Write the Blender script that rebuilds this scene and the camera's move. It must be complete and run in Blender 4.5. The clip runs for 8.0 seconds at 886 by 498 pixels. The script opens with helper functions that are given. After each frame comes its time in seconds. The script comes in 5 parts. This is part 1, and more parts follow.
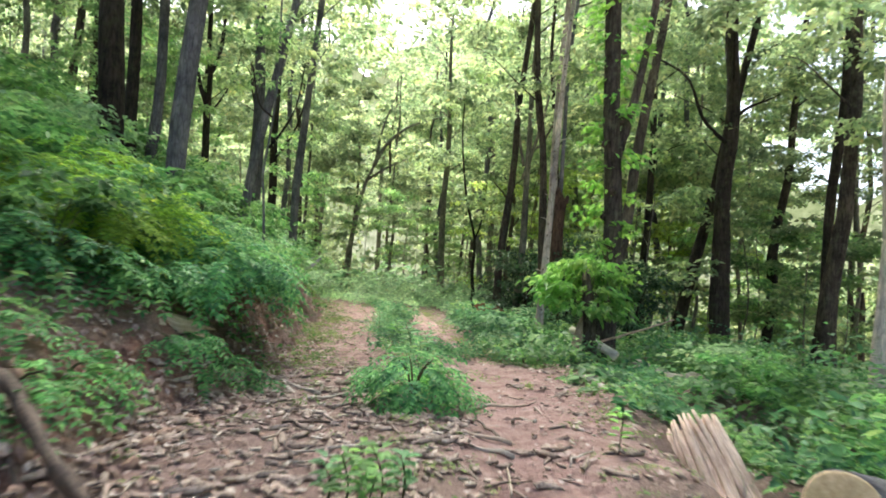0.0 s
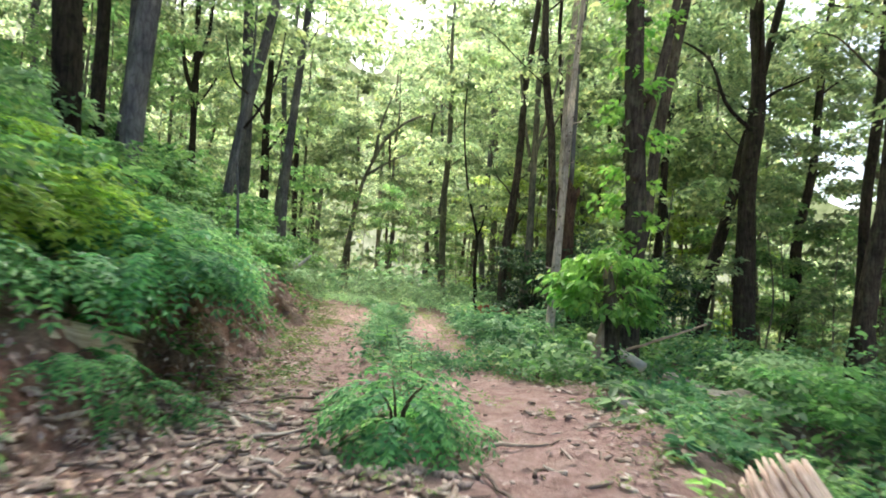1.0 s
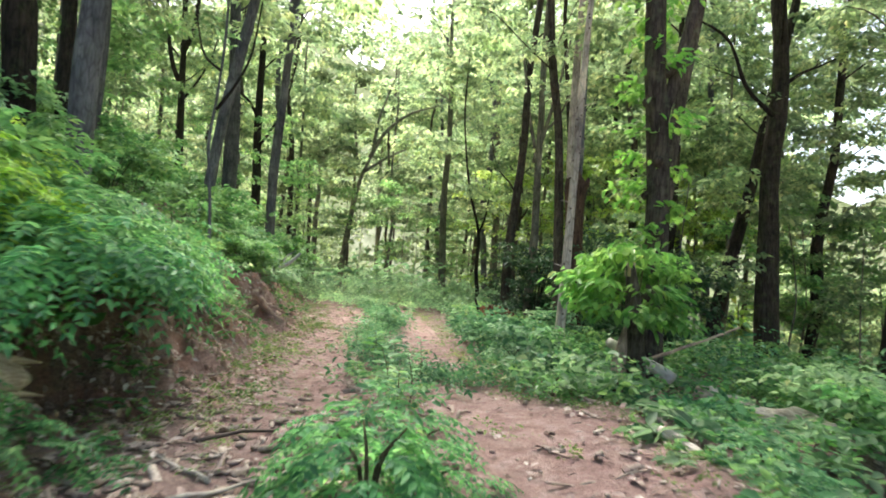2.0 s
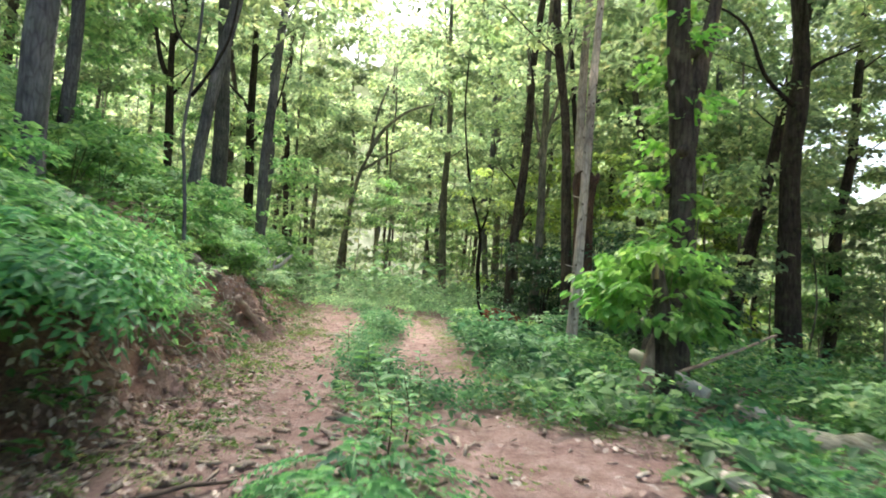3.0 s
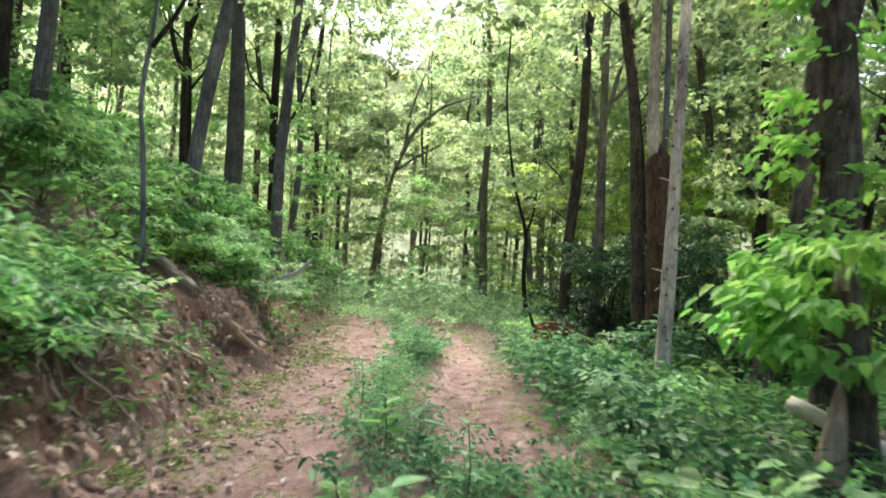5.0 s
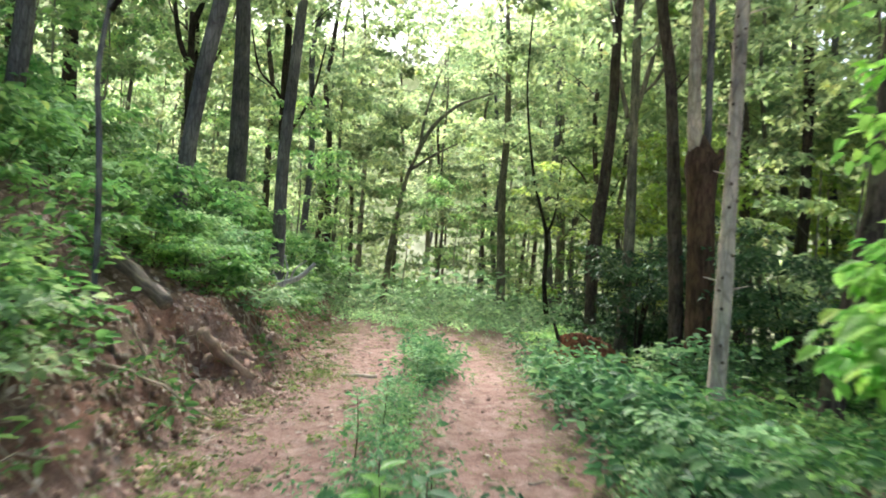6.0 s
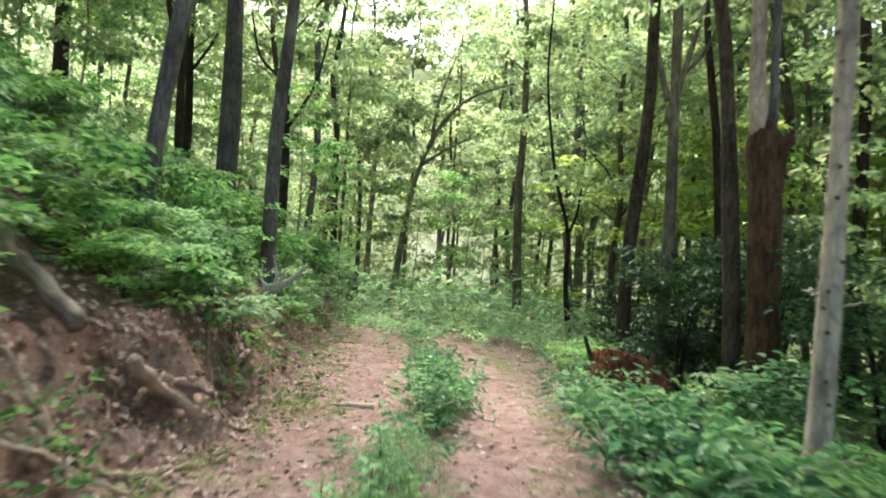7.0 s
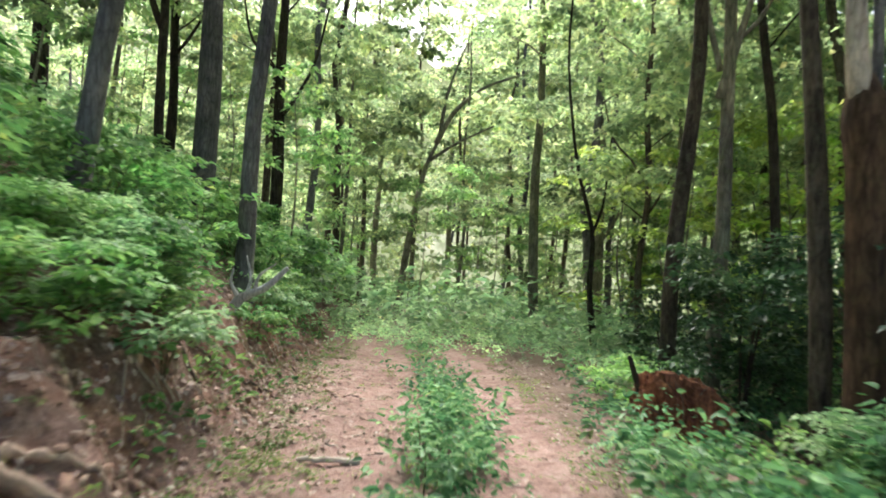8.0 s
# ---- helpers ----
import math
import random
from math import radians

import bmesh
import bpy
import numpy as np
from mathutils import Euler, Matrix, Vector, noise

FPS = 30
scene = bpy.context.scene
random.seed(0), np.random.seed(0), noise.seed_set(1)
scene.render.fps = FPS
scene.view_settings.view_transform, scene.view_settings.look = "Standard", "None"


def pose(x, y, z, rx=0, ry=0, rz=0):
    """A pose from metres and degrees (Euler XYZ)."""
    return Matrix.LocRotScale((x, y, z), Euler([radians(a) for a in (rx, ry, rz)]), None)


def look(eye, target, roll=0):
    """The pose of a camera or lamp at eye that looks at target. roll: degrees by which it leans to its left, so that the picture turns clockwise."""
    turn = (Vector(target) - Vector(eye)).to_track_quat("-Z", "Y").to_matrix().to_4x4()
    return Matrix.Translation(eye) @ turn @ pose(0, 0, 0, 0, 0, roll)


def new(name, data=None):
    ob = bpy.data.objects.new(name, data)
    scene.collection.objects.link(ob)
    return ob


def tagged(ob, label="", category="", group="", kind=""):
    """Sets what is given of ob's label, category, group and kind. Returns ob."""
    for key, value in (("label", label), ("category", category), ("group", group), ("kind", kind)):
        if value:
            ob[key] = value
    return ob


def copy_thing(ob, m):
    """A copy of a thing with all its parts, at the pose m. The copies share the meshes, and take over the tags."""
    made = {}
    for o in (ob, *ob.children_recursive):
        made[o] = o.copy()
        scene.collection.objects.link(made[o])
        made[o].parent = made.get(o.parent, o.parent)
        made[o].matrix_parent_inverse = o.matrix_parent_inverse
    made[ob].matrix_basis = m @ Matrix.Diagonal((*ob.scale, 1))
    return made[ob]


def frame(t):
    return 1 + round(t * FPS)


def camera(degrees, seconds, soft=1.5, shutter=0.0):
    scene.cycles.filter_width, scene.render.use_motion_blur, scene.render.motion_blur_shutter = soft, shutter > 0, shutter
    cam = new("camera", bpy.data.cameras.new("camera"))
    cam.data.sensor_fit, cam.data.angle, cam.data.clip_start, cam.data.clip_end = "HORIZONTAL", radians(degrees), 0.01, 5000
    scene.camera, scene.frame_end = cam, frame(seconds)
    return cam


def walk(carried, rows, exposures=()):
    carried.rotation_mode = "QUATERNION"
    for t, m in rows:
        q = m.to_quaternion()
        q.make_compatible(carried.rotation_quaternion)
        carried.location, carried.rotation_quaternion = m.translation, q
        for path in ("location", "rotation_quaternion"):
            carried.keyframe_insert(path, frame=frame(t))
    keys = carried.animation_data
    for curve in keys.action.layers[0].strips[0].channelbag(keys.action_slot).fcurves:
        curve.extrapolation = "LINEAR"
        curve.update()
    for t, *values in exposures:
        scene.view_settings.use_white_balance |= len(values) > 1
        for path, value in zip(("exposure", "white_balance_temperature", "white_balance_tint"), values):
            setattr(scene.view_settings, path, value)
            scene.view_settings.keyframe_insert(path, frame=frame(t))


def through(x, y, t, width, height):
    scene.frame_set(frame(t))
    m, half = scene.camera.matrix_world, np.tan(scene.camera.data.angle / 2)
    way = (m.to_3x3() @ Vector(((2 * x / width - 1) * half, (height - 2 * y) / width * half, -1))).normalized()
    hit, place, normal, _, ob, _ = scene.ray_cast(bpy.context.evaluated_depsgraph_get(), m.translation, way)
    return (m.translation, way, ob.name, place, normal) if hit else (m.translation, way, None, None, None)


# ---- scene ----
cam = camera(71.9, 8.0, soft=1.8, shutter=0.9)
EXPOSURE, SKY, SUN = 2.14, 0.09, 3.8
PATH = [
    (0, (0.320, 0.020, 1.218), (0.258, 2.016, 1.321), 3.60),
    (0.5, (0.315, 0.766, 1.229), (0.250, 2.762, 1.331), 3.50),
    (1, (0.330, 1.588, 1.200), (0.262, 3.584, 1.303), 3.60),
    (1.5, (0.349, 2.299, 1.185), (0.277, 4.295, 1.284), 3.50),
    (2.8, (0.318, 3.632, 1.253), (0.249, 5.628, 1.352), 3.00),
    (3, (0.286, 3.848, 1.248), (0.215, 5.844, 1.349), 3.00),
    (3.5, (0.242, 4.442, 1.284), (0.150, 6.437, 1.389), 2.90),
    (4, (0.187, 5.114, 1.293), (0.035, 7.105, 1.398), 2.80),
    (4.2, (0.164, 5.378, 1.312), (-0.004, 7.368, 1.416), 2.70),
    (5.3, (0.013, 6.730, 1.334), (-0.188, 8.717, 1.446), 2.50),
    (5.5, (-0.004, 6.941, 1.362), (-0.213, 8.927, 1.474), 2.60),
    (6, (-0.070, 7.580, 1.426), (-0.316, 9.562, 1.538), 2.80),
    (6.5, (-0.169, 8.422, 1.471), (-0.440, 10.401, 1.581), 3.10),
    (7, (-0.303, 9.306, 1.549), (-0.587, 11.283, 1.655), 3.20),
    (7.5, (-0.489, 10.327, 1.598), (-0.779, 12.303, 1.704), 3.20),
    (8, (-0.600, 11.313, 1.621), (-0.914, 13.285, 1.729), 3.10),
]
walk(cam, [(t, look(eye, target, roll)) for t, eye, target, roll in PATH], [(0.0, EXPOSURE - 0.02), (3.0, EXPOSURE + 0.02), (5.5, EXPOSURE + 0.02), (8.0, EXPOSURE - 0.04)])

# ---- world and sun: bright overcast sky, light from ahead and above ----
world = bpy.data.worlds.new("sky")
scene.world = world
world.use_nodes = True
wn = world.node_tree.nodes
sky = wn.new("ShaderNodeTexSky")
sky.sky_type = 'NISHITA'
sky.sun_disc = False
sky.sun_elevation = radians(52)
sky.sun_rotation = radians(-12)
sky.air_density, sky.dust_density, sky.ozone_density = 1.0, 4.0, 1.0
world.node_tree.links.new(sky.outputs[0], wn["Background"].inputs[0])
wn["Background"].inputs[1].default_value = SKY
sun_data = bpy.data.lights.new("sun", 'SUN')
sun_data.energy, sun_data.angle, sun_data.color = SUN, radians(28), (1.0, 0.965, 0.925)
sun = new("sun", sun_data)
az, el = radians(12), radians(52)
sun_from = Vector((math.sin(-az) * math.cos(el), math.cos(az) * math.cos(el), math.sin(el)))
sun.matrix_world = look((0, 0, 30), Vector((0, 0, 30)) - sun_from)



# ---- materials ----
def material(name):
    m = bpy.data.materials.new(name)
    m.use_nodes = True
    nt = m.node_tree
    nt.nodes.clear()
    return m, nt, nt.nodes.new("ShaderNodeOutputMaterial")


def node(nt, kind, **values):
    n = nt.nodes.new(kind)
    for key, value in values.items():
        n.inputs[key].default_value = value
    return n


def ramp(nt, fac, stops):
    r = nt.nodes.new("ShaderNodeValToRGB")
    els = r.color_ramp.elements
    while len(els) < len(stops):
        els.new(0.5)
    for e, (p, c) in zip(els, stops):
        e.position, e.color = p, (*c, 1)
    nt.links.new(fac, r.inputs[0])
    return r.outputs[0]


def blend(nt, a, b, fac, kind='MIX'):
    n = nt.nodes.new("ShaderNodeMix")
    n.data_type, n.blend_type = 'RGBA', kind
    for sock, v in ((n.inputs[0], fac), (n.inputs[6], a), (n.inputs[7], b)):
        if isinstance(v, bpy.types.NodeSocket):
            nt.links.new(v, sock)
        elif isinstance(v, (int, float)):
            sock.default_value = v
        else:
            sock.default_value = (*v, 1)
    return n.outputs[2]


def noise_tex(nt, scale, detail=4, rough=0.55, coord=None, stretch=None):
    n = node(nt, "ShaderNodeTexNoise", Scale=scale, Detail=detail, Roughness=rough)
    if coord is None:
        coord = nt.nodes.new("ShaderNodeNewGeometry").outputs["Position"]
    if stretch:
        mp = nt.nodes.new("ShaderNodeMapping")
        mp.inputs["Scale"].default_value = stretch
        nt.links.new(coord, mp.inputs[0])
        coord = mp.outputs[0]
    nt.links.new(coord, n.inputs["Vector"])
    return n


def leaf_material(name, dark, mid, light, through=0.4, gloss=0.5, spread=0.35, sheen=0.16, vivid=0.98, patchy=1.0):
    """Leaves: a thin sheet that lets light through, each leaf a little different."""
    m, nt, out = material(name)
    geo = nt.nodes.new("ShaderNodeNewGeometry")
    info = nt.nodes.new("ShaderNodeObjectInfo")
    col = ramp(nt, geo.outputs["Random Per Island"], ((0.0, dark), (0.5, mid), (0.97, light), (1.0, (light[0] * 1.5, light[1] * 1.1, light[2]))))
    hs = node(nt, "ShaderNodeHueSaturation", Saturation=vivid)
    rnd = nt.nodes.new("ShaderNodeMapRange")
    rnd.inputs[3].default_value, rnd.inputs[4].default_value = 1 - spread * 0.8, 1 + spread
    nt.links.new(info.outputs["Random"], rnd.inputs[0])
    nt.links.new(rnd.outputs[0], hs.inputs["Value"])
    nt.links.new(col, hs.inputs["Color"])
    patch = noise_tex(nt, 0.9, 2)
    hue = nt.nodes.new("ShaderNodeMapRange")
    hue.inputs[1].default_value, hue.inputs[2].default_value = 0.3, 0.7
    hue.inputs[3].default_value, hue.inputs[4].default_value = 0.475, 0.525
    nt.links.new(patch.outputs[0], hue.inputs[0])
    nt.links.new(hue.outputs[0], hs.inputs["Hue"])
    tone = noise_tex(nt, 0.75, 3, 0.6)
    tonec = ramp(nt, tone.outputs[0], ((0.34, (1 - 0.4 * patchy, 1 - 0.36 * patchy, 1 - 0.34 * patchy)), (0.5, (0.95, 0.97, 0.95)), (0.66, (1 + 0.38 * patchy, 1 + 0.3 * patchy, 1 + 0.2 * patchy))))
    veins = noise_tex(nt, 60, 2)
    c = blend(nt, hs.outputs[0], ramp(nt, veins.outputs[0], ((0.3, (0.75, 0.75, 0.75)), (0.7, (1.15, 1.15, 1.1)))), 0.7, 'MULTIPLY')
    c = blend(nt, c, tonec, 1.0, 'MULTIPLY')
    bs = node(nt, "ShaderNodeBsdfPrincipled", Roughness=gloss)
    bs.inputs["Specular IOR Level"].default_value = sheen
    nt.links.new(c, bs.inputs["Base Color"])
    tr = nt.nodes.new("ShaderNodeBsdfTranslucent")
    tcol = blend(nt, c, (1.5, 1.52, 1.45), 1.0, 'MULTIPLY')
    nt.links.new(tcol, tr.inputs[0])
    mx = nt.nodes.new("ShaderNodeMixShader")
    mx.inputs[0].default_value = through
    nt.links.new(bs.outputs[0], mx.inputs[1])
    nt.links.new(tr.outputs[0], mx.inputs[2])
    nt.links.new(mx.outputs[0], out.inputs[0])
    return m


def bark_material(name, dark, light, moss=(0.10, 0.13, 0.05), moss_amount=0.25, grain=1.0):
    """Bark: upright furrows, blotches of lichen, fine relief."""
    m, nt, out = material(name)
    tc = nt.nodes.new("ShaderNodeTexCoord")
    co = tc.outputs["Object"]
    fur = noise_tex(nt, 9 * grain, 6, 0.65, co, (2.2, 2.2, 0.28))
    blot = noise_tex(nt, 1.6, 4, 0.6, co)
    lich = noise_tex(nt, 5.5, 5, 0.7, co)
    c = ramp(nt, fur.outputs[0], ((0.32, dark), (0.62, light)))
    c = blend(nt, c, ramp(nt, blot.outputs[0], ((0.3, (0.5, 0.5, 0.53)), (0.5, (0.95, 0.95, 0.95)), (0.7, (1.55, 1.5, 1.42)))), 1.0, 'MULTIPLY')
    plates = node(nt, "ShaderNodeTexVoronoi", Scale=7 * grain)
    plates.feature = 'DISTANCE_TO_EDGE'
    pm = nt.nodes.new("ShaderNodeMapping")
    pm.inputs["Scale"].default_value = (1.6, 1.6, 0.42)
    nt.links.new(co, pm.inputs[0])
    nt.links.new(pm.outputs[0], plates.inputs["Vector"])
    c = blend(nt, c, ramp(nt, plates.outputs["Distance"], ((0.0, (0.5, 0.48, 0.46)), (0.12, (1.05, 1.05, 1.05)))), 0.6, 'MULTIPLY')
    mask = ramp(nt, lich.outputs[0], ((0.52, (0, 0, 0)), (0.68, (1, 1, 1))))
    mm = nt.nodes.new("ShaderNodeMath")
    mm.operation = 'MULTIPLY'
    mm.inputs[1].default_value = moss_amount
    nt.links.new(mask, mm.inputs[0])
    c = blend(nt, c, moss, mm.outputs[0])
    info = nt.nodes.new("ShaderNodeObjectInfo")
    hs = node(nt, "ShaderNodeHueSaturation")
    rnd = nt.nodes.new("ShaderNodeMapRange")
    rnd.inputs[3].default_value, rnd.inputs[4].default_value = 0.75, 1.25
    nt.links.new(info.outputs["Random"], rnd.inputs[0])
    nt.links.new(rnd.outputs[0], hs.inputs["Value"])
    nt.links.new(c, hs.inputs["Color"])
    bs = node(nt, "ShaderNodeBsdfPrincipled", Roughness=0.9)
    bs.inputs["Specular IOR Level"].default_value = 0.15
    nt.links.new(hs.outputs[0], bs.inputs["Base Color"])
    bump = node(nt, "ShaderNodeBump", Strength=0.8, Distance=0.03)
    nt.links.new(fur.outputs[0], bump.inputs["Height"])
    nt.links.new(bump.outputs[0], bs.inputs["Normal"])
    nt.links.new(bs.outputs[0], out.inputs[0])
    return m


def island_material(name, stops, rough=0.85, scale=40):
    """Loose small stuff: each piece its own tone."""
    m, nt, out = material(name)
    geo = nt.nodes.new("ShaderNodeNewGeometry")
    c = ramp(nt, geo.outputs["Random Per Island"], stops)
    n = noise_tex(nt, scale, 4)
    c = blend(nt, c, ramp(nt, n.outputs[0], ((0.3, (0.6, 0.6, 0.6)), (0.7, (1.25, 1.25, 1.25)))), 1.0, 'MULTIPLY')
    bs = node(nt, "ShaderNodeBsdfPrincipled", Roughness=rough)
    nt.links.new(c, bs.inputs["Base Color"])
    nt.links.new(bs.outputs[0], out.inputs[0])
    return m


def ground_material():
    """Red clay where the ground is bare, brown litter and dark humus elsewhere; the layer 'bare' says which."""
    m, nt, out = material("clay_and_litter")
    bare = nt.nodes.new("ShaderNodeAttribute")
    bare.attribute_name = "bare"
    cut = nt.nodes.new("ShaderNodeAttribute")
    cut.attribute_name = "cut"
    big = noise_tex(nt, 0.9, 4, 0.6)
    mid = noise_tex(nt, 5, 6, 0.65)
    fine = noise_tex(nt, 30, 8, 0.75)
    clay = ramp(nt, mid.outputs[0], ((0.28, (0.22, 0.126, 0.11)), (0.5, (0.37, 0.242, 0.22)), (0.72, (0.465, 0.344, 0.318))))
    clay = blend(nt, clay, ramp(nt, big.outputs[0], ((0.35, (0.85, 0.78, 0.74)), (0.65, (1.12, 1.1, 1.06)))), 1.0, 'MULTIPLY')
    clay = blend(nt, clay, ramp(nt, fine.outputs[0], ((0.3, (0.58, 0.55, 0.54)), (0.5, (0.98, 0.97, 0.96)), (0.68, (1.32, 1.31, 1.3)))), 1.0, 'MULTIPLY')
    red = ramp(nt, mid.outputs[0], ((0.3, (0.115, 0.053, 0.037)), (0.5, (0.245, 0.118, 0.082)), (0.72, (0.37, 0.215, 0.162))))
    red = blend(nt, red, ramp(nt, fine.outputs[0], ((0.3, (0.6, 0.58, 0.55)), (0.7, (1.3, 1.25, 1.2)))), 1.0, 'MULTIPLY')
    litter = ramp(nt, fine.outputs[0], ((0.3, (0.085, 0.054, 0.042)), (0.5, (0.22, 0.146, 0.115)), (0.7, (0.38, 0.28, 0.225))))
    c = blend(nt, litter, clay, bare.outputs["Fac"])
    patchy = ramp(nt, noise_tex(nt, 2.2, 5, 0.65).outputs[0], ((0.4, (0.15, 0.15, 0.15)), (0.58, (1, 1, 1))))
    c = blend(nt, c, red, blend(nt, cut.outputs["Fac"], patchy, 1.0, 'MULTIPLY'))
    bs = node(nt, "ShaderNodeBsdfPrincipled", Roughness=0.95)
    nt.links.new(c, bs.inputs["Base Color"])
    add = nt.nodes.new("ShaderNodeMath")
    add.operation = 'ADD'
    nt.links.new(fine.outputs[0], add.inputs[0])
    nt.links.new(mid.outputs[0], add.inputs[1])
    bump = node(nt, "ShaderNodeBump", Strength=1.0, Distance=0.05)
    nt.links.new(add.outputs[0], bump.inputs["Height"])
    nt.links.new(bump.outputs[0], bs.inputs["Normal"])
    nt.links.new(bs.outputs[0], out.inputs[0])
    return m


def wood_material(name, dark, light, across=0.25, scale=14):
    """Weathered or torn wood: long grain along the object's z axis."""
    m, nt, out = material(name)
    co = nt.nodes.new("ShaderNodeTexCoord").outputs["Object"]
    grain = noise_tex(nt, scale, 6, 0.65, co, (2.5, 2.5, across))
    stain = noise_tex(nt, 3.0, 4, 0.6, co)
    c = ramp(nt, grain.outputs[0], ((0.3, dark), (0.68, light)))
    c = blend(nt, c, ramp(nt, stain.outputs[0], ((0.3, (0.55, 0.52, 0.5)), (0.65, (1.15, 1.15, 1.15)))), 1.0, 'MULTIPLY')
    bs = node(nt, "ShaderNodeBsdfPrincipled", Roughness=0.85)
    nt.links.new(c, bs.inputs["Base Color"])
    bump = node(nt, "ShaderNodeBump", Strength=0.7, Distance=0.02)
    nt.links.new(grain.outputs[0], bump.inputs["Height"])
    nt.links.new(bump.outputs[0], bs.inputs["Normal"])
    nt.links.new(bs.outputs[0], out.inputs[0])
    return m


M_GROUND = ground_material()
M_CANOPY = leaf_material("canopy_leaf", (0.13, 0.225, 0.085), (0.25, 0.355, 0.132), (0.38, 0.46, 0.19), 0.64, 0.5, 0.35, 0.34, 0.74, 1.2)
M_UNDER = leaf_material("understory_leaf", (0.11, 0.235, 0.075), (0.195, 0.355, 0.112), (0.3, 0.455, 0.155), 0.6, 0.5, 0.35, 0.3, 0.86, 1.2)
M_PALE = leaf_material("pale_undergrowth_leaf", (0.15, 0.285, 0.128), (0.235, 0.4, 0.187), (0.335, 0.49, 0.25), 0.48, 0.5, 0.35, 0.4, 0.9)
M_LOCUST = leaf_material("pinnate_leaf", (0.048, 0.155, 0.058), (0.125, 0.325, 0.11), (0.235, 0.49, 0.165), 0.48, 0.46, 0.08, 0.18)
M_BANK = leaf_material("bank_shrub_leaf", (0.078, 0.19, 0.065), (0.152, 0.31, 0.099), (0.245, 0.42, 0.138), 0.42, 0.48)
# lit copies of the feather and canopy leaf: sunlight painted into the colour
M_SUNNY = leaf_material("feather_leaf_painted_sunny", (0.17, 0.3, 0.04), (0.3, 0.48, 0.065), (0.42, 0.6, 0.1), 0.6, 0.48, 0.1, 0.16)
M_SUNLIT = leaf_material("canopy_leaf_painted_sunny", (0.22, 0.34, 0.06), (0.36, 0.5, 0.1), (0.48, 0.6, 0.15), 0.68, 0.5, 0.35, 0.3, 0.9)
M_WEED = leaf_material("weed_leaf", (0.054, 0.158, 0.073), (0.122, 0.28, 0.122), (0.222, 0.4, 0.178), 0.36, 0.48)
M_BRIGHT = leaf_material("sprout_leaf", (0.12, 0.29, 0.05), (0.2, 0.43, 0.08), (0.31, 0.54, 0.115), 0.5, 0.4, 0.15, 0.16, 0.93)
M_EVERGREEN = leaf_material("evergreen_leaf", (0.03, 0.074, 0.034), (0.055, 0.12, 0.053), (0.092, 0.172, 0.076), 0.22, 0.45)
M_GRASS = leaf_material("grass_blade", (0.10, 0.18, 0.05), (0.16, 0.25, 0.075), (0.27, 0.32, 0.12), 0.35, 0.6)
M_LITTER = island_material("dead_leaves", ((0.0, (0.155, 0.094, 0.076)), (0.4, (0.28, 0.185, 0.152)), (0.78, (0.4, 0.295, 0.25)), (1.0, (0.52, 0.43, 0.37))))
M_CHIPS = island_material("wood_chips", ((0.0, (0.19, 0.135, 0.107)), (0.35, (0.33, 0.245, 0.195)), (0.7, (0.45, 0.355, 0.29)), (0.94, (0.54, 0.45, 0.375)), (1.0, (0.64, 0.56, 0.48))))
B_GREY = bark_material("grey_bark", (0.075, 0.072, 0.078), (0.165, 0.158, 0.168), moss_amount=0.15, grain=1.2)
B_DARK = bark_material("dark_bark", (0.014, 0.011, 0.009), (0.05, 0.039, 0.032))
B_BROWN = bark_material("brown_bark", (0.03, 0.023, 0.018), (0.12, 0.096, 0.078), (0.17, 0.175, 0.12), 0.45)
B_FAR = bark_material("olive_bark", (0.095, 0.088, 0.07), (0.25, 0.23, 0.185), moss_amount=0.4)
B_PALE = bark_material("pale_bark", (0.4, 0.325, 0.285), (0.7, 0.59, 0.52), (0.3, 0.2, 0.15), 0.35)
B_RED = bark_material("russet_bark", (0.05, 0.03, 0.022), (0.135, 0.082, 0.058), moss_amount=0.1)
M_STEM = bark_material("green_brown_stem", (0.06, 0.06, 0.03), (0.14, 0.12, 0.07), grain=3)
W_GREY = wood_material("grey_driftwood", (0.24, 0.2, 0.16), (0.74, 0.66, 0.56))
W_SILVER = wood_material("silver_deadwood", (0.2, 0.21, 0.22), (0.62, 0.63, 0.64))
W_CLAYROOT = wood_material("clay_stained_root", (0.17, 0.113, 0.085), (0.5, 0.365, 0.285))
W_BARKLOG = wood_material("weathered_bark_log", (0.09, 0.07, 0.055), (0.33, 0.265, 0.215))
W_PALE = wood_material("sun_bleached_wood", (0.5, 0.43, 0.36), (0.82, 0.75, 0.66))
W_TORN = wood_material("torn_wood", (0.31, 0.205, 0.14), (0.76, 0.6, 0.46), 0.12, 20)
W_STUMP = wood_material("dry_tan_wood", (0.4, 0.265, 0.195), (0.82, 0.655, 0.535), 0.16, 16)
W_CUT = wood_material("fresh_sawn_wood", (0.55, 0.40, 0.22), (0.78, 0.64, 0.40), 1.0, 8)
W_ROOT = wood_material("root_bark", (0.035, 0.024, 0.019), (0.18, 0.125, 0.092))
W_STICK = wood_material("bleached_stick", (0.30, 0.23, 0.17), (0.58, 0.48, 0.38))


# ---- shared mesh code ----
def hash2(ix, iy, seed):
    n = (ix.astype(np.int64) * 374761393 + iy.astype(np.int64) * 668265263 + seed * 1442695041) & 0xffffffff
    n = ((n ^ (n >> 13)) * 1274126177) & 0xffffffff
    return ((n ^ (n >> 16)) & 0xffff) / 65535.0


